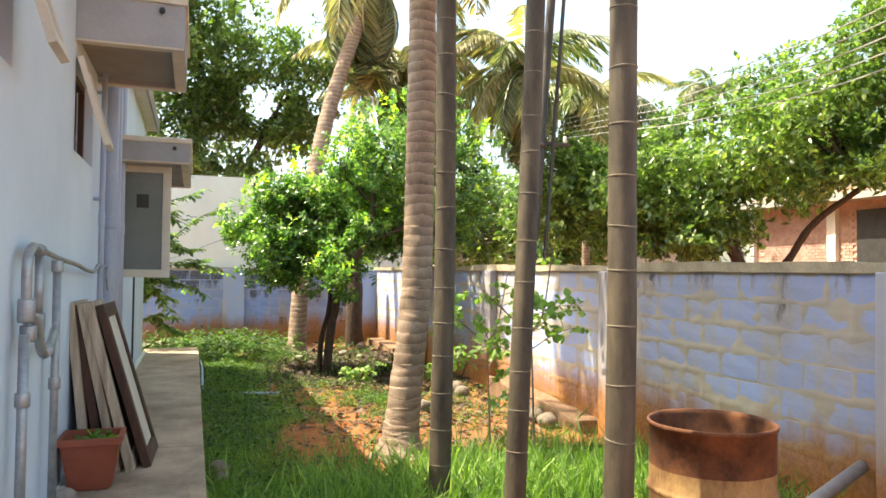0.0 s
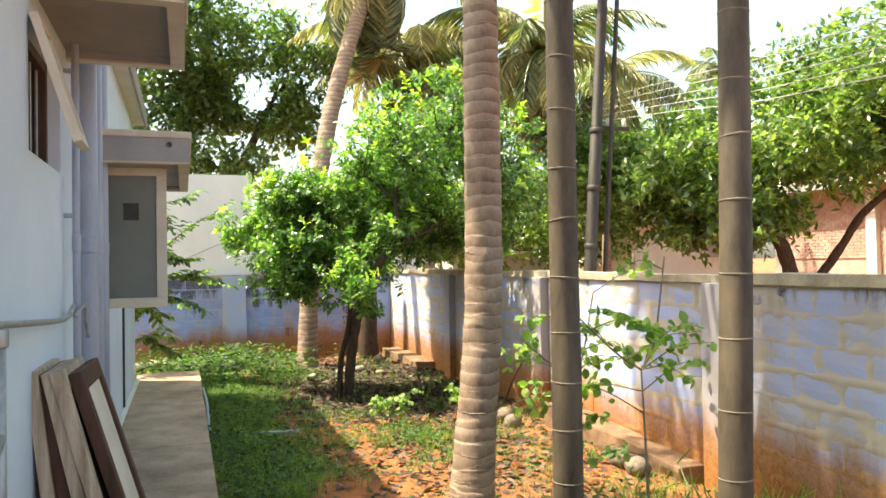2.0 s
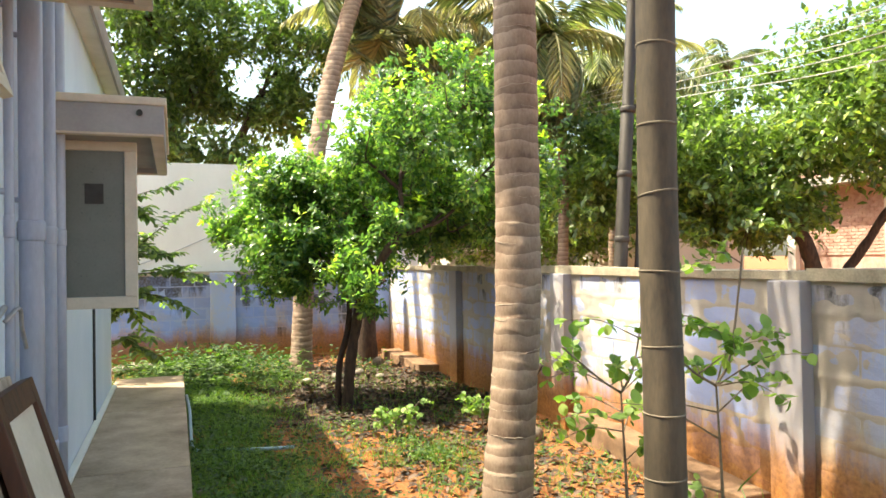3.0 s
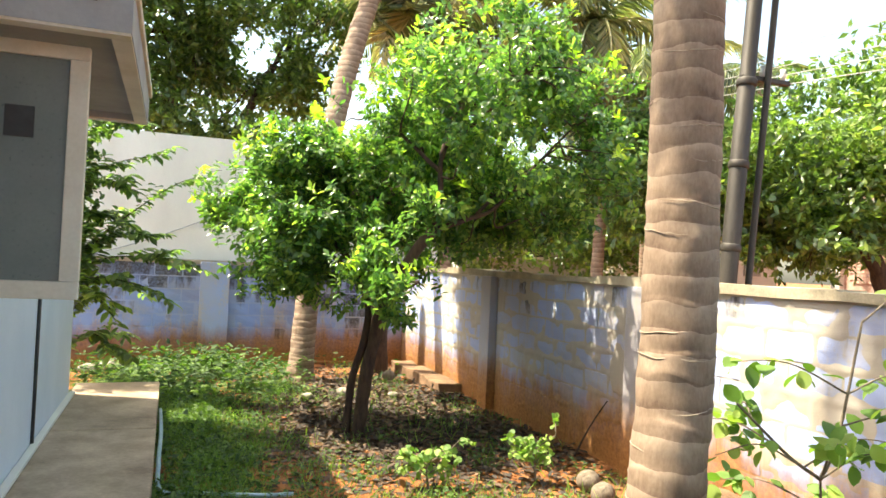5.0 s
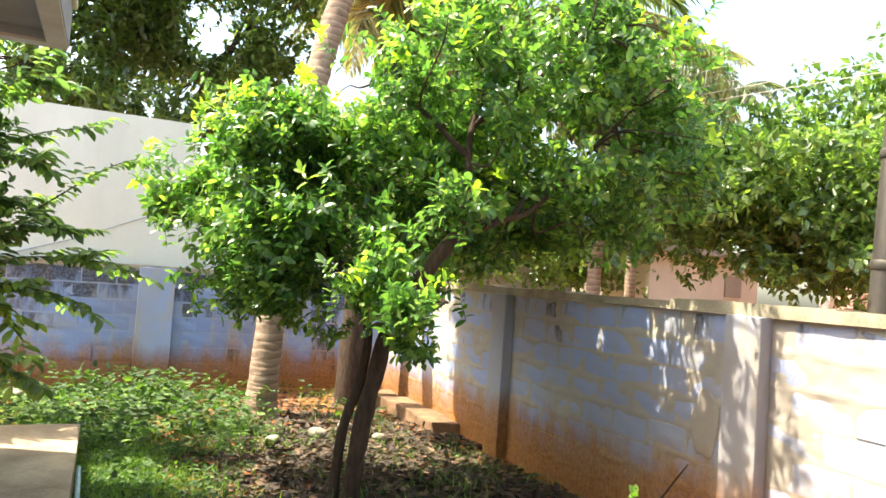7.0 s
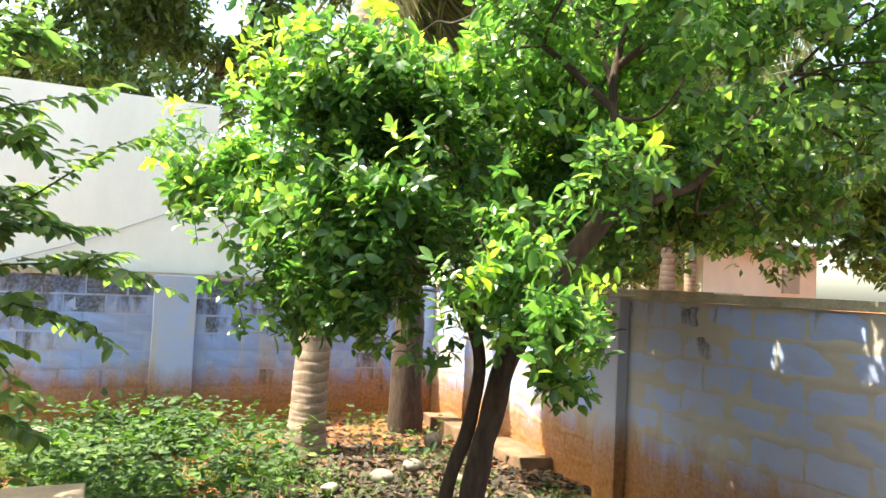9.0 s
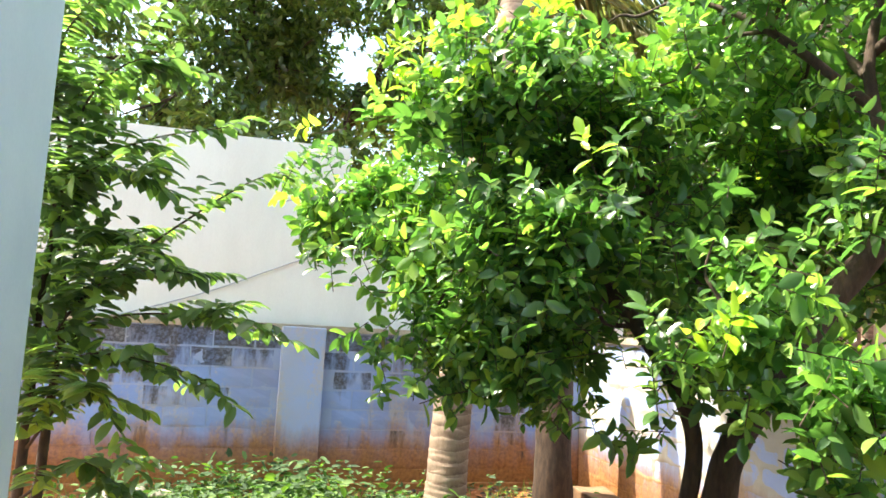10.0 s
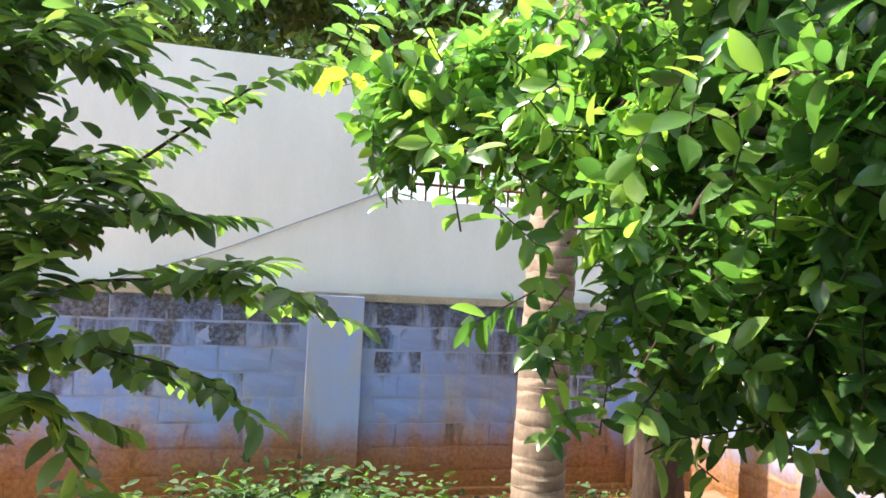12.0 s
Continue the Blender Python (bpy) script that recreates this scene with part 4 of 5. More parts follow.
def custard_shrub():
    t = thing("leafy_shrub", "loose shrub with arching branches of paired leaves", "shrub", (-0.95, 13.0, -0.03))
    for k, (bx, by) in enumerate(((-0.98, 12.95), (-0.9, 13.1))):
        c = bend([(bx, by, -0.08), (bx + 0.05, by - 0.1, 0.9), (bx + 0.08, by - 0.2, 1.8), (bx + 0.2 - k * 0.4, by - 0.3, 3.1)], 8)
        v, f = tube(c, taper(len(c), 0.04, 0.012), 8)
        solid("stem", mesh_of("stem", v, f, M["bark"], True), t)
    B = (-0.9, 12.8)
    runs = [[(*B, 1.5), (-0.52, 12.6, 1.87), (-0.01, 12.55, 2.31), (0.28, 12.5, 2.52), (0.5, 12.5, 2.62)],
            [(*B, 1.3), (-0.5, 12.6, 1.6), (0.0, 12.5, 1.66), (0.5, 12.4, 1.62)],
            [(*B, 1.35), (-0.6, 12.5, 1.75), (-0.3, 12.4, 1.9), (0.03, 12.35, 1.9)],
            [(*B, 1.0), (-0.6, 12.5, 1.38), (-0.2, 12.5, 1.36), (0.17, 12.5, 1.25)],
            [(*B, 0.8), (-0.65, 12.5, 1.15), (-0.5, 12.4, 1.2), (-0.35, 12.4, 1.05)],
            [(*B, 1.9), (-0.7, 12.6, 2.5), (-0.35, 12.5, 2.72), (0.13, 12.4, 2.84)],
            [(*B, 1.9), (-0.8, 12.6, 2.3), (-0.6, 12.4, 2.5), (-0.2, 12.3, 2.45)],
            [(*B, 2.3), (-0.75, 12.6, 2.9), (-0.5, 12.4, 3.15), (-0.2, 12.3, 3.2)],
            [(*B, 0.5), (-0.6, 12.6, 0.75), (-0.4, 12.5, 0.7), (-0.2, 12.5, 0.5)],
            [(*B, 1.6), (-1.3, 12.5, 2.2), (-1.7, 12.4, 2.4)], [(*B, 1.2), (-1.3, 12.9, 1.5), (-1.7, 13.0, 1.4)],
            [(*B, 2.1), (-0.65, 12.7, 2.1), (-0.45, 12.6, 2.15), (-0.25, 12.6, 2.05)],
            [(*B, 2.6), (-0.9, 12.5, 3.2), (-0.7, 12.3, 3.5)]]
    for k, r in enumerate(runs):
        spray(t, r, 42, 0.14, M["leaf_shrub"], 60 + k)
    # third lobe, mostly hidden by the house, is added to shade the walkway end
    solid("crown", foliage("crown", [((-0.95, 12.65, 1.9), (0.55, 0.5, 1.2)), ((-0.75, 12.55, 2.9), (0.45, 0.4, 0.7)), ((-1.4, 12.35, 2.8), (0.65, 0.45, 0.8))], 330, 7, 0.125, M["leaf_shrub"], 77, form=OVAL, form_f=OVAL_F, gap=0.2, aspect=0.62), t)


custard_shrub()

tree("mango_tree", "large spreading broad-leaved tree behind the boundary wall",
     [([(11.4, 12.2, -0.1), (11.5, 12.2, 1.2), (11.2, 12.3, 2.2), (10.6, 12.6, 3.0)], 0.17, 0.12), ([(11.5, 12.3, 0.6), (12.3, 11.9, 1.8), (12.6, 11.4, 2.7), (13.3, 10.7, 3.5)], 0.1, 0.06)],
     [((10.1, 13.4, 3.7), (1.9, 1.9, 1.6)), ((12.2, 11.6, 4.6), (2.3, 2.2, 1.7)), ((14.6, 9.6, 6.2), (2.6, 2.6, 2.2)), ((10.6, 12.9, 2.5), (1.7, 1.6, 0.75)), ((13.6, 10.2, 4.2), (1.9, 2.0, 0.9)),
      ((9.0, 15.0, 3.6), (1.6, 1.8, 1.5)), ((17.0, 8.0, 6.0), (2.6, 2.8, 2.4))],
     15000, 8, 0.17, M["leaf_mango"], 21, (11.4, 12.2, 0), limbs_each=3, form=SMALL, form_f=SMALL_F, gap=0.18, aspect=0.8, scale=0.8, shell=0.5)
tree("shade_tree", "tall dark-leaved tree behind the whitewashed wall",
     [([(0.2, 20.5, -0.1), (0.3, 20.5, 2.5), (0.0, 20.4, 5.0), (0.4, 20.2, 6.5)], 0.22, 0.12), ([(0.3, 20.5, 2.0), (1.5, 20.2, 4.5), (2.2, 20.0, 6.0)], 0.14, 0.08)],
     [((-1.2, 20.0, 5.0), (2.2, 2.0, 1.6)), ((0.8, 20.0, 6.4), (2.0, 2.0, 1.7)), ((2.7, 20.0, 5.6), (1.5, 1.6, 1.1)), ((-0.5, 19.6, 8.2), (2.4, 2.2, 2.0)), ((3.1, 19.8, 7.6), (1.3, 1.5, 1.0)),
      ((-3.4, 20.0, 6.5), (2.2, 2.0, 2.6)), ((0.9, 19.4, 4.2), (1.6, 1.6, 0.8))],
     8500, 8, 0.18, M["leaf_dark"], 31, (0.2, 20.5, 0), limbs_each=3, form=SMALL, form_f=SMALL_F, gap=0.0, aspect=0.75, scale=0.8, shell=0.5)
tree("roadside_tree", "broad green tree beyond the lane",
     [([(19, 24, -0.1), (19, 24, 2.5), (18.7, 24.2, 4.0)], 0.25, 0.15)],
     [((18, 24, 5.2), (3.4, 3.0, 2.4)), ((22, 20, 6.0), (3.5, 3.2, 2.6)), ((14.5, 27, 4.5), (3.0, 3.0, 2.4)), ((9.5, 25.5, 3.5), (3.0, 2.5, 2.4)), ((6.5, 22.5, 3.2), (2.2, 2.0, 2.2)), ((12.0, 22.0, 3.0), (2.4, 2.2, 1.9)), ((26, 15, 6.5), (3.6, 3.6, 3.0))],
     7500, 8, 0.24, M["leaf_mango"], 41, (19, 24, 0), limbs_each=3, form=SMALL, form_f=SMALL_F, gap=0.3, aspect=0.8, scale=0.6, shell=0.5)
palm("coconut palm with drooping yellowed fronds beyond the wall", [(8.0, 15.6, -0.1), (8.0, 15.6, 1.5), (8.05, 15.6, 4.0), (7.9, 15.7, 6.6)], 0.13, 0.1, 0.05, 0.2, 44, 3.3, 8, [M["frond"], M["frond_green"], M["frond"]], rings=False, hang=18)
palm("coconut palm with yellow dying fronds beyond the wall", [(6.0, 18.6, -0.1), (6.0, 18.6, 2), (5.9, 18.7, 5), (5.8, 18.8, 7.4)], 0.13, 0.1, 0.05, 0.2, 38, 3.8, 9, [M["frond"], M["frond_green"]], rings=False, hang=12)
palm("coconut palm with pale drooping fronds beyond the lane", [(11.2, 18.5, -0.1), (11.2, 18.5, 2), (11.3, 18.6, 5), (11.3, 18.6, 6.9)], 0.13, 0.1, 0.05, 0.2, 28, 3.8, 10, [M["frond"], M["frond_green"]], rings=False, hang=8)
palm("young coconut palm with upright green fronds", [(22, 26, -0.1), (22, 26, 3), (22, 26.1, 7), (22, 26.1, 9.8)], 0.15, 0.12, 0.05, 0.3, 14, 3.0, 12, [M["frond_green"]], rings=False)

# ---- pole, wires, far buildings ----
def pole_x(z):
    """The pole leans a little away from the garden."""
    return 4.15 + 0.076 * z


up = thing("utility_pole", "grey steel utility pole leaning behind the boundary wall", "pole", (4.15, 7.95, 0))
zs = (-0.2, 1.5, 3.2, 3.22, 5.0, 7.5)
v, f = tube([(pole_x(z), 7.95, z) for z in zs], [0.072, 0.07, 0.068, 0.06, 0.058, 0.055], 16)
solid("shaft", mesh_of("shaft", v, f, M["pole"], True), up)
part("cross_arm", boxes([(4.34, 4.82, 7.925, 7.975, 3.27, 3.31)], 0.006), M["pole"], up)
for z in (1.95, 2.6, 3.25):
    v, f = tube([(pole_x(z - 0.03), 7.95, z - 0.03), (pole_x(z - 0.02), 7.95, z - 0.02), (pole_x(z + 0.02), 7.95, z + 0.02), (pole_x(z + 0.03), 7.95, z + 0.03)], [0.072, 0.079, 0.079, 0.072], 16)
    solid("clamp", mesh_of("clamp", v, f, M["pole"], True), up)
v, f = tube([(pole_x(z) + 0.16, 7.9, z) for z in (0, 1.5, 3.0, 4.5, 6.5)], [0.026] * 5, 10)
solid("conduit", mesh_of("conduit", v, f, M["pole"], True), up, "thin conduit strapped beside the shaft")
for x in (4.55, 4.76):
    v, f = tube([(x, 7.95, 3.31), (x, 7.95, 3.35), (x, 7.95, 3.37), (x, 7.95, 3.4)], [0.016, 0.028, 0.018, 0.024], 10)
    solid("insulator", mesh_of("insulator", v, f, M["white"], True), up)
for k in range(5):
    h = 0.125 * k
    w = thing("overhead_wire", "thin overhead electric wire along the lane", "wire", (5.7, 6.35, 3.4 + h), "overhead wires")
    c = bend([(5.7 + 0.329 * (y - 6.35) + 0.03 * k, y, z + h) for y, z in ((-14, 4.9), (-4, 3.5), (2, 3.0), (6.35, 3.4), (10, 4.01), (16, 5.02), (24, 6.36), (34, 8.2))], 10)
    v, f = tube(c, [0.006] * len(c), 5)
    solid("strand", mesh_of("strand", v, f, M["wire"]), w)


def brick_house():
    t = thing("brick_building", "unfinished red brick building with cement slab and columns", "building", (19, 13, 0))
    part("wall", boxes([(16.5, 23, 11.5, 17.5, -0.2, 4.8)]), M["brick"], t, "red brick wall")
    part("slab", boxes([(15.9, 23.4, 11.0, 18.0, 3.55, 3.75)]), M["far_grey"], t, "projecting cement slab")
    part("roof", boxes([(16.2, 23.2, 11.2, 17.8, 4.804, 4.98)]), M["far_grey"], t)
    for y in (11.55, 14.3, 17.3):
        part("column", boxes([(16.34, 16.6, y, y + 0.28, 0, 4.8)]), M["far_white"], t, "pale cement column")
    # no opening is cut: a near-black slab paints the doorway's shade
    part("opening", boxes([(16.42, 16.5, 12.0, 13.7, 1.0, 3.3)]), M["dark"], t, "near-black slab standing in for a shaded doorway")
    bm = boxes([(-0.03, 0.0, 0.006, 0.214, 0.005, 0.07)])
    me = bpy.data.meshes.new("brick")
    bm.to_mesh(me)
    bm.free()
    me.materials.append(M["brick"])
    for j in range(19):
        for i in range(15):
            y = 13.75 + i * 0.22 + (0.11 if j % 2 else 0)
            if 14.28 < y + 0.11 < 14.6 or y > 17.1:
                continue
            b = new("brick", me)
            b.parent = t
            b.location = (16.5 - 19, y - 13, 1.72 + j * 0.085)
    far = thing("grey_building", "plain grey far building with small windows", "building", (12, 27, 0))
    part("wall", boxes([(10.5, 17.5, 29, 35, -0.2, 4.6)]), M["far_grey"], far)
    part("roof", boxes([(10.2, 17.8, 28.7, 35.3, 4.604, 4.8)]), M["far_white"], far)
    for x in (11.2, 13.4, 15.6):
        w = part("window", boxes([(x, x + 1.0, 28.95, 29.0, 2.2, 3.4)]), M["dark"], far)
        part("sill", boxes([(x - 0.1, x + 1.1, 28.85, 28.95, 2.08, 2.2)]), M["far_white"], w)
    sh = thing("lane_house", "small cream house with a shaded porch beyond the lane", "building", (15, 20, 0))
    part("wall", boxes([(13.5, 17.5, 20.5, 24, -0.2, 2.9)]), M["far_white"], sh)
    part("roof", boxes([(13.1, 17.9, 20.0, 24.4, 2.904, 3.05)]), M["far_grey"], sh)
    part("window", boxes([(16.2, 16.8, 20.44, 20.5, 1.8, 2.4)]), M["far_grey"], sh)


brick_house()

# ---- loose things ----
def drum():
    t = thing("oil_drum", "rusted open steel drum standing in the grass", "drum", (2.41, 2.19, 0))
    prof = [(0.277, 0.0), (0.285, 0.02), (0.28, 0.28), (0.287, 0.295), (0.292, 0.305), (0.287, 0.315), (0.28, 0.33), (0.28, 0.57), (0.287, 0.585), (0.292, 0.595), (0.287, 0.605), (0.28, 0.62), (0.28, 0.7)]
    upper = [(0.28, 0.7), (0.281, 0.88), (0.29, 0.885), (0.291, 0.9), (0.285, 0.905), (0.277, 0.9), (0.272, 0.88), (0.272, 0.1), (0.0, 0.1)]
    for nm, pr, mat, lb in (("body", prof, M["ochre"], "ochre painted rusty side"), ("rim", upper, M["rust"], "dark rusted rim and inside")):
        n = 40
        vv = [Vector((2.41 + r * math.cos(2 * math.pi * a / n), 2.19 + r * math.sin(2 * math.pi * a / n), z + 0.004 * noise.noise(Vector((a * 0.4, z * 3, 0))))) for r, z in pr for a in range(n)]
        ff = [(k * n + a, k * n + (a + 1) % n, (k + 1) * n + (a + 1) % n, (k + 1) * n + a) for k in range(len(pr) - 1) for a in range(n)]
        solid(nm, mesh_of(nm, vv, ff, mat, True), t, lb)


drum()
sp = thing("steel_pipe", "grey steel pipe leaning against the boundary wall", "pipe", (3.2, 1.7, 0))
v, f = join([tube([(2.8, 2.55, 0.05), (EX - 0.05, 2.72, 0.44)], [0.04, 0.04], 14), tube([(2.78, 2.547, 0.043), (2.86, 2.559, 0.07)], [0.05, 0.05], 14)])
solid("tube", mesh_of("tube", v, f, M["steel"], True), sp)


def flower_pot():
    t = thing("flower_pot", "square terracotta plastic pot with a sprout on walkway", "pot", (-0.43, 4.12, 0.3))
    bm = boxes([(-0.16, 0.16, -0.14, 0.14, 0, 0.3)])
    for v in bm.verts:
        k = 0.7 + 0.3 * v.co.z / 0.3
        v.co.x, v.co.y = v.co.x * k, v.co.y * k
    top = [q for q in bm.faces if q.normal.z > 0.9]
    bmesh.ops.delete(bm, geom=top, context="FACES")
    bmesh.ops.bevel(bm, geom=[e for e in bm.edges if not e.is_boundary], offset=0.012, segments=2, affect="EDGES")
    bmesh.ops.solidify(bm, geom=list(bm.faces), thickness=0.008)
    bm.transform(Matrix.Translation((-0.43, 4.12, 0.3)))
    part("bowl", bm, M["terracotta"], t)
    rim = boxes([(-0.6, -0.26, 3.965, 3.99, 0.57, 0.605), (-0.6, -0.26, 4.25, 4.275, 0.57, 0.605), (-0.6, -0.575, 3.99, 4.25, 0.57, 0.605), (-0.285, -0.26, 3.99, 4.25, 0.57, 0.605)])
    part("rim", rim, M["terracotta"], t)
    part("earth", rough_up(boxes([(-0.57, -0.29, 3.995, 4.245, 0.5, 0.56)]), 0.012, 9, 4), M["soil"], t, "dark potting soil")
    rng = np.random.default_rng(4)
    n = 26
    b = np.stack([rng.uniform(-0.52, -0.34, n), rng.uniform(4.04, 4.2, n), np.full(n, 0.56)], 1)
    a = np.stack([rng.normal(size=n) * 0.7, rng.normal(size=n) * 0.7, np.ones(n) * 0.6], 1)
    solid("sprout", leaves_mesh("sprout", b, a, rng.normal(size=(n, 3)) * 0.3 + np.array((0, 0, 1.0)), np.full(n, 0.09), np.full(n, 0.04), M["leaf_grass"]), t)


flower_pot()


def leaning_frame(x_foot, y0, wide, tall, lean, mat_edge, mat_face, label, swing):
    """An old door or shutter leaning against the wall, seen edge on."""
    t = thing("old_shutter", label, "shutter", (x_foot, y0, 0.302), "old shutters leaning on the wall")
    m = Matrix.Translation((x_foot, y0, 0.306)) @ pose(0, 0, 0, 0, -lean, swing)
    for cells, mat, nm in (([(-0.052, 0.0, 0, 0.07, 0, tall)], mat_edge, "stile"), ([(-0.052, 0.0, wide - 0.07, wide, 0, tall)], mat_edge, "stile"),
                           ([(-0.052, 0.0, 0.07, wide - 0.07, 0, 0.1)], mat_edge, "rail"), ([(-0.052, 0.0, 0.07, wide - 0.07, tall - 0.09, tall)], mat_edge, "rail"),
                           ([(-0.036, -0.016, 0.07, wide - 0.07, 0.1, tall - 0.09)], mat_face, "panel")):
        bm = boxes(cells, 0.004)
        rough_up(bm, 0.004, 7)
        bm.transform(m)
        part(nm, bm, mat, t)


leaning_frame(-0.47, 4.42, 0.5, 1.07, 6.5, M["plank_pale"], M["plank_dark"], "weathered wooden shutter leaning against blue wall", -2)
leaning_frame(-0.385, 4.44, 0.52, 1.06, 9.5, M["plank_dark"], M["plank_dark"], "dark brown shutter leaning on the stack", -2)
leaning_frame(-0.3, 4.4, 0.5, 1.08, 12, M["plank_pale"], M["plank_dark"], "bare wood shutter with dark panel leaning on wall", -2)
leaning_frame(-0.215, 4.38, 0.55, 1.1, 14.5, M["plank_pale"], M["plank_dark"], "unpainted wooden shutter with dark panel leaning on wall", -2)
leaning_frame(-0.12, 4.46, 0.55, 1.09, 16.5, M["plank_dark"], M["cream"], "brown framed shutter with whitish panel leaning on wall", -2)


def lump(name, label, category, at, r, mat, seed, squash=0.85, group=""):
    bm = bmesh.new()
    bmesh.ops.create_icosphere(bm, subdivisions=3, radius=r)
    for v in bm.verts:
        v.co += v.co.normalized() * r * 0.22 * noise.noise(v.co * (2.2 / r * 0.4) + Vector((seed, 0, 0)))
        v.co.z *= squash
    bm.transform(Matrix.Translation((at[0], at[1], ground_height(at[0], at[1]) + at[2] + r * squash * 0.8)))
    ob = part(name, bm, mat, None, "", True)
    tagged(ob, label, category, group)


for k, (x, y, r) in enumerate(((0.33, 5.3, 0.085), (0.35, 5.1, 0.07), (3.52, 6.3, 0.1), (3.56, 6.08, 0.1), (3.46, 8.5, 0.1), (3.42, 8.24, 0.095), (3.5, 8.32, 0.08), (3.45, 9.48, 0.1), (3.42, 9.7, 0.09), (2.62, 7.3, 0.08), (3.3, 13.6, 0.1))):
    lump("coconut", "dry grey-brown coconut husk lying on soil", "coconut", (x, y, 0), r, M["husk"], k, 0.85, "fallen coconuts")
for k, (x, y, r) in enumerate(((-0.5, 14.7, 0.13), (-0.25, 14.75, 0.1), (-0.75, 14.6, 0.12), (0.3, 6.2, 0.06), (0.31, 6.9, 0.07), (0.3, 7.7, 0.05), (2.4, 12.6, 0.1), (2.8, 12.9, 0.09), (3.0, 12.4, 0.07), (1.9, 12.4, 0.07))):
    lump("stone", "rough pale stone lying on the soil", "stone", (x, y, 0), r, M["stone"], 20 + k, 0.6, "loose stones")
lump("stone", "rough pale stone on the walkway by pipes", "stone", (-0.52, 3.75, 0.3), 0.06, M["stone"], 44, 0.8)
pipe_run("hose", "pale hose lying over soil from walkway edge", [([(0.235, 11.0, 0.2), (0.25, 10.0, 0.21), (0.245, 9.2, 0.18), (0.27, 8.9, 0.06), (0.5, 8.82, 0.05), (0.95, 8.68, 0.05), (1.15, 8.7, 0.04)], 0.016)], M["hose"])
st = thing("stick", "thin dark stick leaning against the boundary wall", "stick", (3.82, 9.32, 0))
v, f = tube(bend([(3.82, 9.34, -0.03), (3.86, 9.22, 0.22), (3.9, 9.12, 0.4), (3.96, 9.03, 0.57)], 5), taper(16, 0.011, 0.006), 7)
solid("shaft", mesh_of("shaft", v, f, M["bark"], True), st)
tk = thing("cut_trunk", "dark old tree trunk stub by the corner", "trunk", (3.33, 14.45, 0))
v, f = tube(bend([(3.33, 14.45, -0.1), (3.32, 14.45, 0.6), (3.35, 14.5, 1.3), (3.3, 14.55, 2.2)], 6), taper(19, 0.2, 0.14), 12)
solid("bark", mesh_of("bark", [q + Vector(noise.noise_vector(q * 5)) * 0.02 for q in v], f, M["bark"], True), tk)


def sapling(at, height, seed, label, size=0.078):
    """A thin stem that forks in two, with long bare side shoots and soft leaves towards their ends."""
    t = thing("sapling", label, "sapling", at)
    rng = np.random.default_rng(seed)
    x, y, _ = at
    k = min(1.0, 0.12 + height * 0.52)
    stem = bend([(x, y, -0.06), (x - 0.02, y, height * 0.3), (x - 0.03, y + 0.02, height * 0.62)], 8)
    fork = stem[-1]
    arms = [bend([fork, fork + Vector((0.12, 0.02, 0.17)) * k, fork + Vector((0.2, 0.0, 0.42 * height))], 7), bend([fork, fork + Vector((-0.14, 0.05, 0.1)) * k, fork + Vector((-0.42 * k, 0.06, 0.2 * height))], 7)]
    for c, r0 in ((stem, 0.013), (arms[0], 0.009), (arms[1], 0.008)):
        v, f = tube(c, taper(len(c), r0, 0.005), 7)
        solid("stem", mesh_of("stem", v, f, M["twig"], True), t)
    line = stem[5:] + arms[0] + arms[1]
    for j in range(15):
        p = line[int(rng.uniform(0.05, 0.98) * (len(line) - 1))]
        w = j * 2.4
        e = p + Vector((math.cos(w), math.sin(w) * 0.6, rng.uniform(-0.1, 0.35))) * rng.uniform(0.35, 0.85) * k
        cc = bend([p, p.lerp(e, 0.5) + Vector((0, 0, 0.06)), e], 7)
        v, f = tube(cc, taper(len(cc), 0.005, 0.0015), 5)
        br = solid("branch", mesh_of("branch", v, f, M["twig"], True), t)
        n = 16
        q = np.array([tuple(cc[int(rng.uniform(0.3, 1) * (len(cc) - 1))]) for _ in range(n)]) + rng.normal(size=(n, 3)) * 0.015
        a = rng.normal(size=(n, 3)) + np.array((0, 0, -0.35))
        L = size * rng.uniform(0.5, 1.25, n)
        solid("leaves", leaves_mesh("leaves", q, a, rng.normal(size=(n, 3)) * 0.5 + np.array((0, -0.3, 1.0)), L, L * 1.05, M["leaf_grass"], OVAL, OVAL_F), br)


sapling((2.84, 4.9, 0), 1.75, 5, "thin sapling with broad green leaves before the wall")
sapling((2.75, 5.65, 0), 1.5, 6, "second thin sapling with broad green leaves")
sapling((2.15, 8.6, 0), 0.3, 7, "low leafy seedling on red soil", 0.055)
sapling((3.1, 8.7, 0), 0.35, 9, "low leafy seedling beside the wall", 0.06)

# ---- grass and litter ----
def scatter(n, seed, dens):
    rng = np.random.default_rng(seed)
    out = []
    while len(out) < n:
        x, y = rng.uniform(-1.6, 3.95), rng.uniform(2.2, 15.2)
        if x < 0.22 and y < 12.1:
            continue
        if rng.random() < dens(x, y):
            out.append((x, y, ground_height(x, y) - 0.005))
    return np.array(out), rng


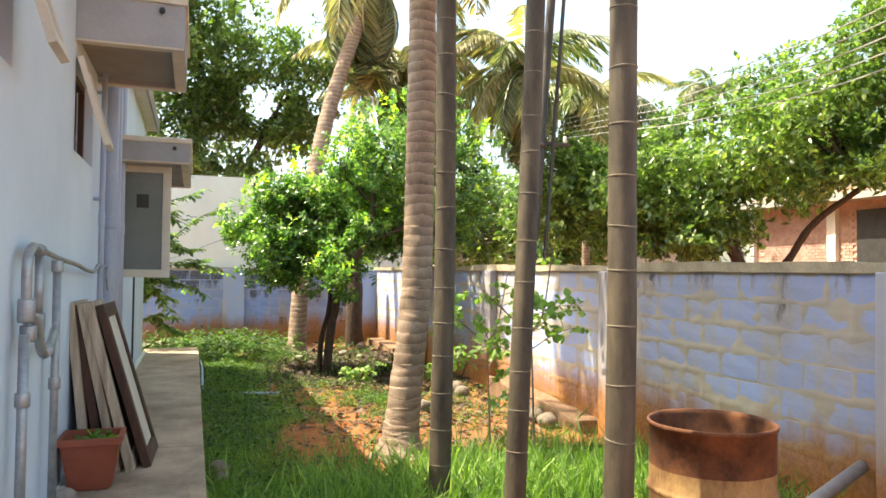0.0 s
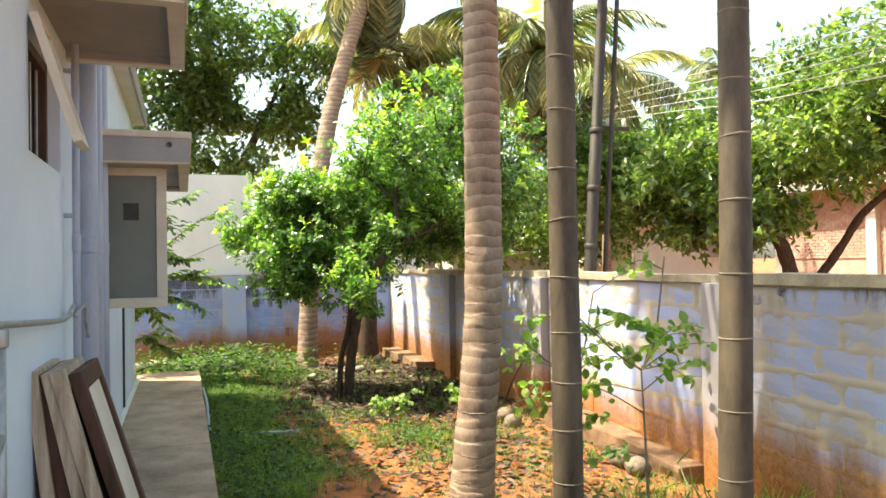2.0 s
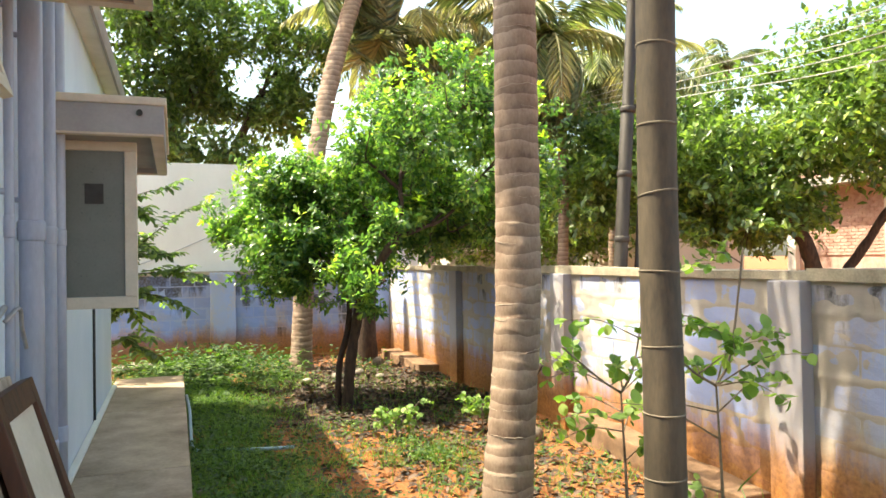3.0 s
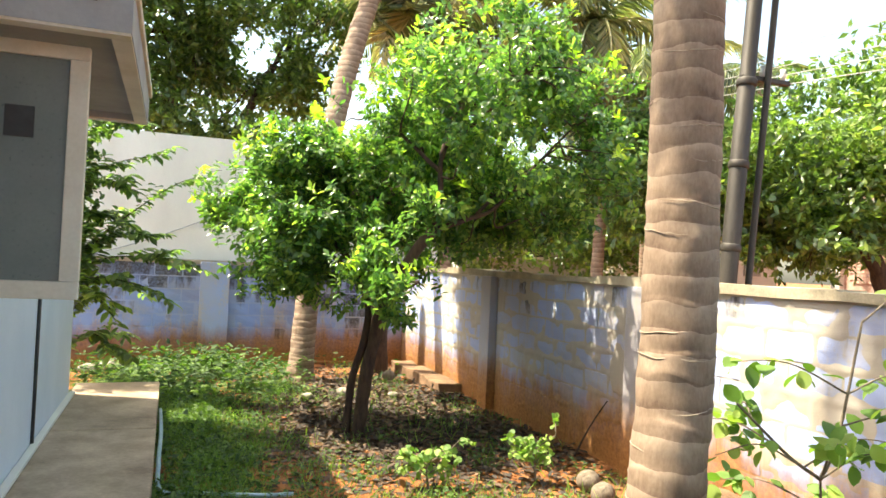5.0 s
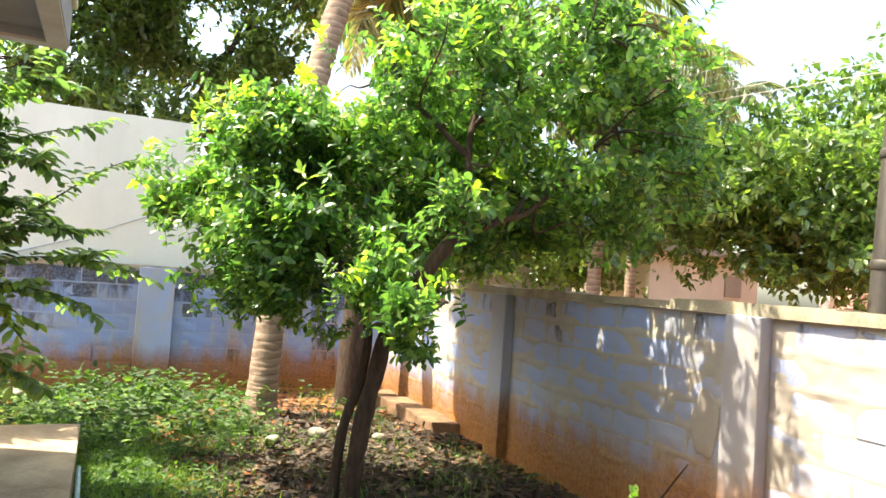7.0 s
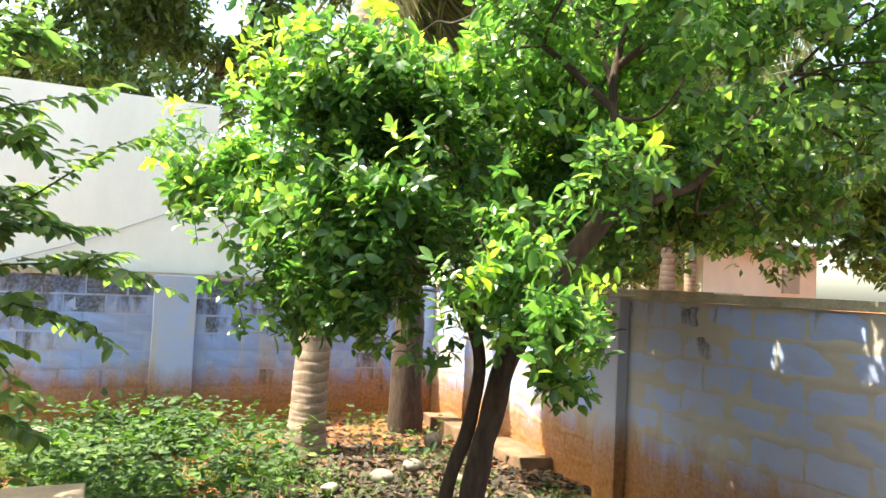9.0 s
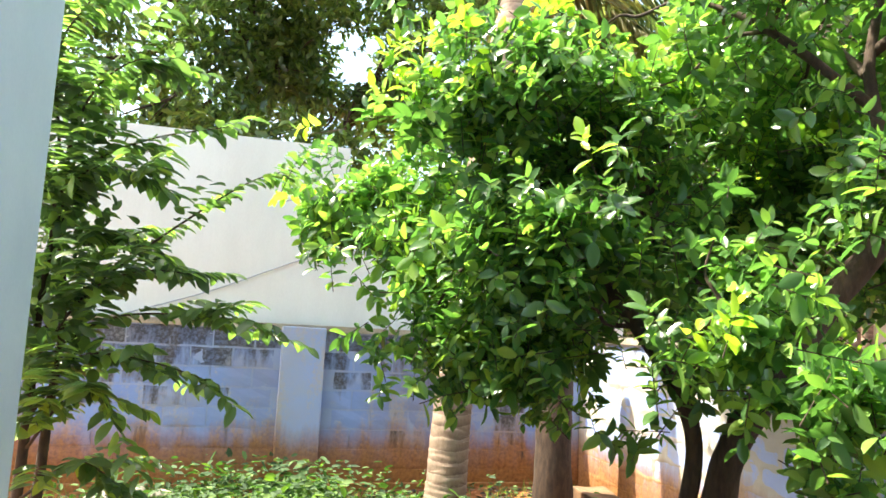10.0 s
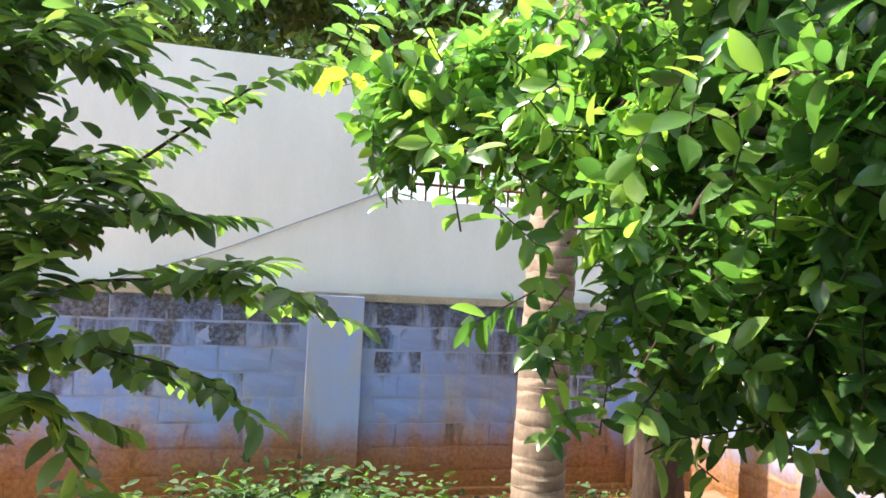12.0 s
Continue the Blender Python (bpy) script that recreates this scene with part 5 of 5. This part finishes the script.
def grass_density(x, y):
    d = 0.05
    d = max(d, 1.0 * math.exp(-((x - 0.35) / 0.75) ** 2) * (1 if y < 9.8 else 0.8))
    d = max(d, 1.0 * math.exp(-((y - 3.9) / 1.2) ** 2))
    d = max(d, 0.45 * math.exp(-((y - 13.0) / 1.1) ** 2 - ((x - 0.9) / 0.8) ** 2))
    d = max(d, 0.5 * math.exp(-((y - 7.9) / 0.5) ** 2 - ((x - 2.1) / 0.8) ** 2))
    strip = math.exp(-((x - 0.55) / 0.5) ** 4) if y < 12.3 else 0.0
    k = 0.45 + 0.55 * strip + 1.5 * noise.noise(Vector((x * 1.5, y * 1.5, 7))) + 0.7 * noise.noise(Vector((x * 5, y * 5, 2)))
    return d * min(max(k, 0.03), 1)


def blades(name, label, n, seed, dens, lo, hi, mat, wide=1.0, form=BLADE, form_f=BLADE_F, lean=0.45):
    p, rng = scatter(n, seed, dens)
    a = rng.normal(size=(n, 3)) * lean
    a[:, 2] = 1.0
    L = rng.uniform(lo, hi, n)
    me = leaves_mesh(name, p, a, rng.normal(size=(n, 3)) * np.array((1, 1, 0.2)), L, L * wide, mat, form, form_f)
    tagged(new(name, me), label, "grass", kind="stuff")


blades("grass", "green grass growing beside the walkway", 60000, 1, grass_density, 0.04, 0.15, M["leaf_grass"], 1.0)
blades("tall_grass", "taller seeding grass in the foreground", 5200, 2, lambda x, y: math.exp(-((y - 3.9) / 0.8) ** 2) * (0.3 if x < 0.9 else 1), 0.16, 0.42, M["leaf_grass"], 0.75, lean=0.65)


def weeds(name, label, n, seed, dens, size, high, mat):
    p, rng = scatter(n, seed, dens)
    per = 9
    P = np.repeat(p, per, 0)
    P[:, 2] += rng.random(len(P)) * high
    P[:, :2] += rng.normal(size=(len(P), 2)) * 0.06
    a = rng.normal(size=P.shape)
    a[:, 2] = np.abs(a[:, 2]) * 0.3
    L = size * rng.uniform(0.6, 1.3, len(P))
    me = leaves_mesh(name, P, a, rng.normal(size=P.shape) * 0.4 + np.array((0, 0, 1.0)), L, L * 0.6, mat)
    tagged(new(name, me), label, "weeds", kind="stuff")


weeds("weeds", "broad-leaved weeds over the soil by walkway", 2300, 3, lambda x, y: grass_density(x, y) * (1 if y > 6 else 0.3), 0.05, 0.1, M["leaf_weed"])
weeds("weed_clump", "clumps of green weeds before the far wall", 420, 4, lambda x, y: math.exp(-((y - 13.6) / 1.2) ** 2 - ((x - 0.7) / 1.0) ** 2) * (1 if noise.noise(Vector((x * 1.8, y * 1.8, 9))) > -0.1 else 0.05), 0.085, 0.36, M["leaf_weed"])


def litter():
    n = 27000
    p, rng = scatter(n, 9, lambda x, y: 0.015 + 0.9 * math.exp(-((x - 2.6) / 1.1) ** 2 - ((y - 11.3) / 1.9) ** 2) + 0.1 * math.exp(-((x - 2.6) / 0.9) ** 2 - ((y - 7.2) / 1.2) ** 2))
    p[:, 2] += 0.012
    a = rng.normal(size=(n, 3))
    a[:, 2] *= 0.15
    L = rng.uniform(0.04, 0.11, n)
    me = leaves_mesh("leaf_litter", p, a, rng.normal(size=(n, 3)) * 0.3 + np.array((0, 0, 1.0)), L, L * 0.6, M["litter"])
    tagged(new("leaf_litter", me), "dry brown fallen leaves under the tree", "leaf litter", kind="stuff")


litter()


def clods():
    rng = np.random.default_rng(23)
    bits = []
    for k in range(520):
        x, y = rng.normal(2.5, 0.75), rng.normal(7.2, 1.3)
        if x < 1.0 or x > 3.5 or y < 4.5 or y > 10.5 or abs(x - 1.9) + abs(y - 5.6) < 0.35:
            continue
        r = rng.uniform(0.012, 0.035) * (1 + 1.2 * (rng.random() < 0.1))
        z = ground_height(x, y) + r * 0.3
        c = [Vector((x, y, z)) + Vector((dx * r * rng.uniform(0.6, 1.4), dy * r * rng.uniform(0.6, 1.4), dz * r * 0.7 * rng.uniform(0.5, 1.2))) for dx, dy, dz in
             ((1, 0, 0), (-1, 0, 0), (0, 1, 0), (0, -1, 0), (0, 0, 1), (0, 0, -1))]
        bits.append((c, [(0, 2, 4), (2, 1, 4), (1, 3, 4), (3, 0, 4), (2, 0, 5), (1, 2, 5), (3, 1, 5), (0, 3, 5)]))
    v, f = join(bits)
    tagged(new("soil_clods", mesh_of("soil_clods", v, f, M["soil"])), "loose clods of red soil on the bare patch", "soil", kind="stuff")


clods()

# ---- wall blocks ----
def block_mesh(name, w, h, mat, seed):
    bm = boxes([(-0.014, 0.0, 0.008, w - 0.012, 0.008, h - 0.012)])
    bmesh.ops.subdivide_edges(bm, edges=[e for e in bm.edges if abs((e.verts[0].co - e.verts[1].co).x) < 1e-4], cuts=1, use_grid_fill=True)
    for v in bm.verts:
        d = Vector(noise.noise_vector(v.co * 9 + Vector((seed * 3.3, 0, 0))))
        v.co += Vector((d.x * 0.0025, d.y * 0.011, d.z * 0.009))
        if v.co.x < -0.007 and (v.co.y < 0.02 or v.co.y > w - 0.03 or v.co.z < 0.02 or v.co.z > h - 0.03):
            v.co.x += 0.006
    me = bpy.data.meshes.new(name)
    bm.to_mesh(me)
    bm.free()
    me.materials.append(mat)
    return me


def lay_blocks():
    w, h = 0.405, 0.2
    kinds = [block_mesh("block", w, h, M["block_e"], s) for s in range(5)]
    rng = random.Random(3)
    for j in range(8):
        y = 1.2 + (w / 2 if j % 2 else 0)
        while y < NY - w:
            if not any(abs(y + w / 2 - c) < 0.14 for c in EAST_PILLARS):
                b = new("block", rng.choice(kinds))
                b.parent = WALL_E
                b.location = (EX + 0.012 - rng.uniform(-0.002, 0.003), y, j * h)
            y += w
    kinds = [block_mesh("block", w, h * 0.975, M["block_n"], 9 + s) for s in range(5)]
    for j in range(8):
        x = -2.6 + (w / 2 if j % 2 else 0)
        while x < EX - 0.1:
            if not any(abs(x - w / 2 - c) < 0.22 for c in (0.92, 3.78)):
                b = new("block", rng.choice(kinds))
                b.parent = WALL_N
                b.matrix_basis = Matrix.Translation((x, NY + 0.012 - rng.uniform(-0.002, 0.003), j * h * 0.975)) @ pose(0, 0, 0, 0, 0, 90)
            x += w


lay_blocks()
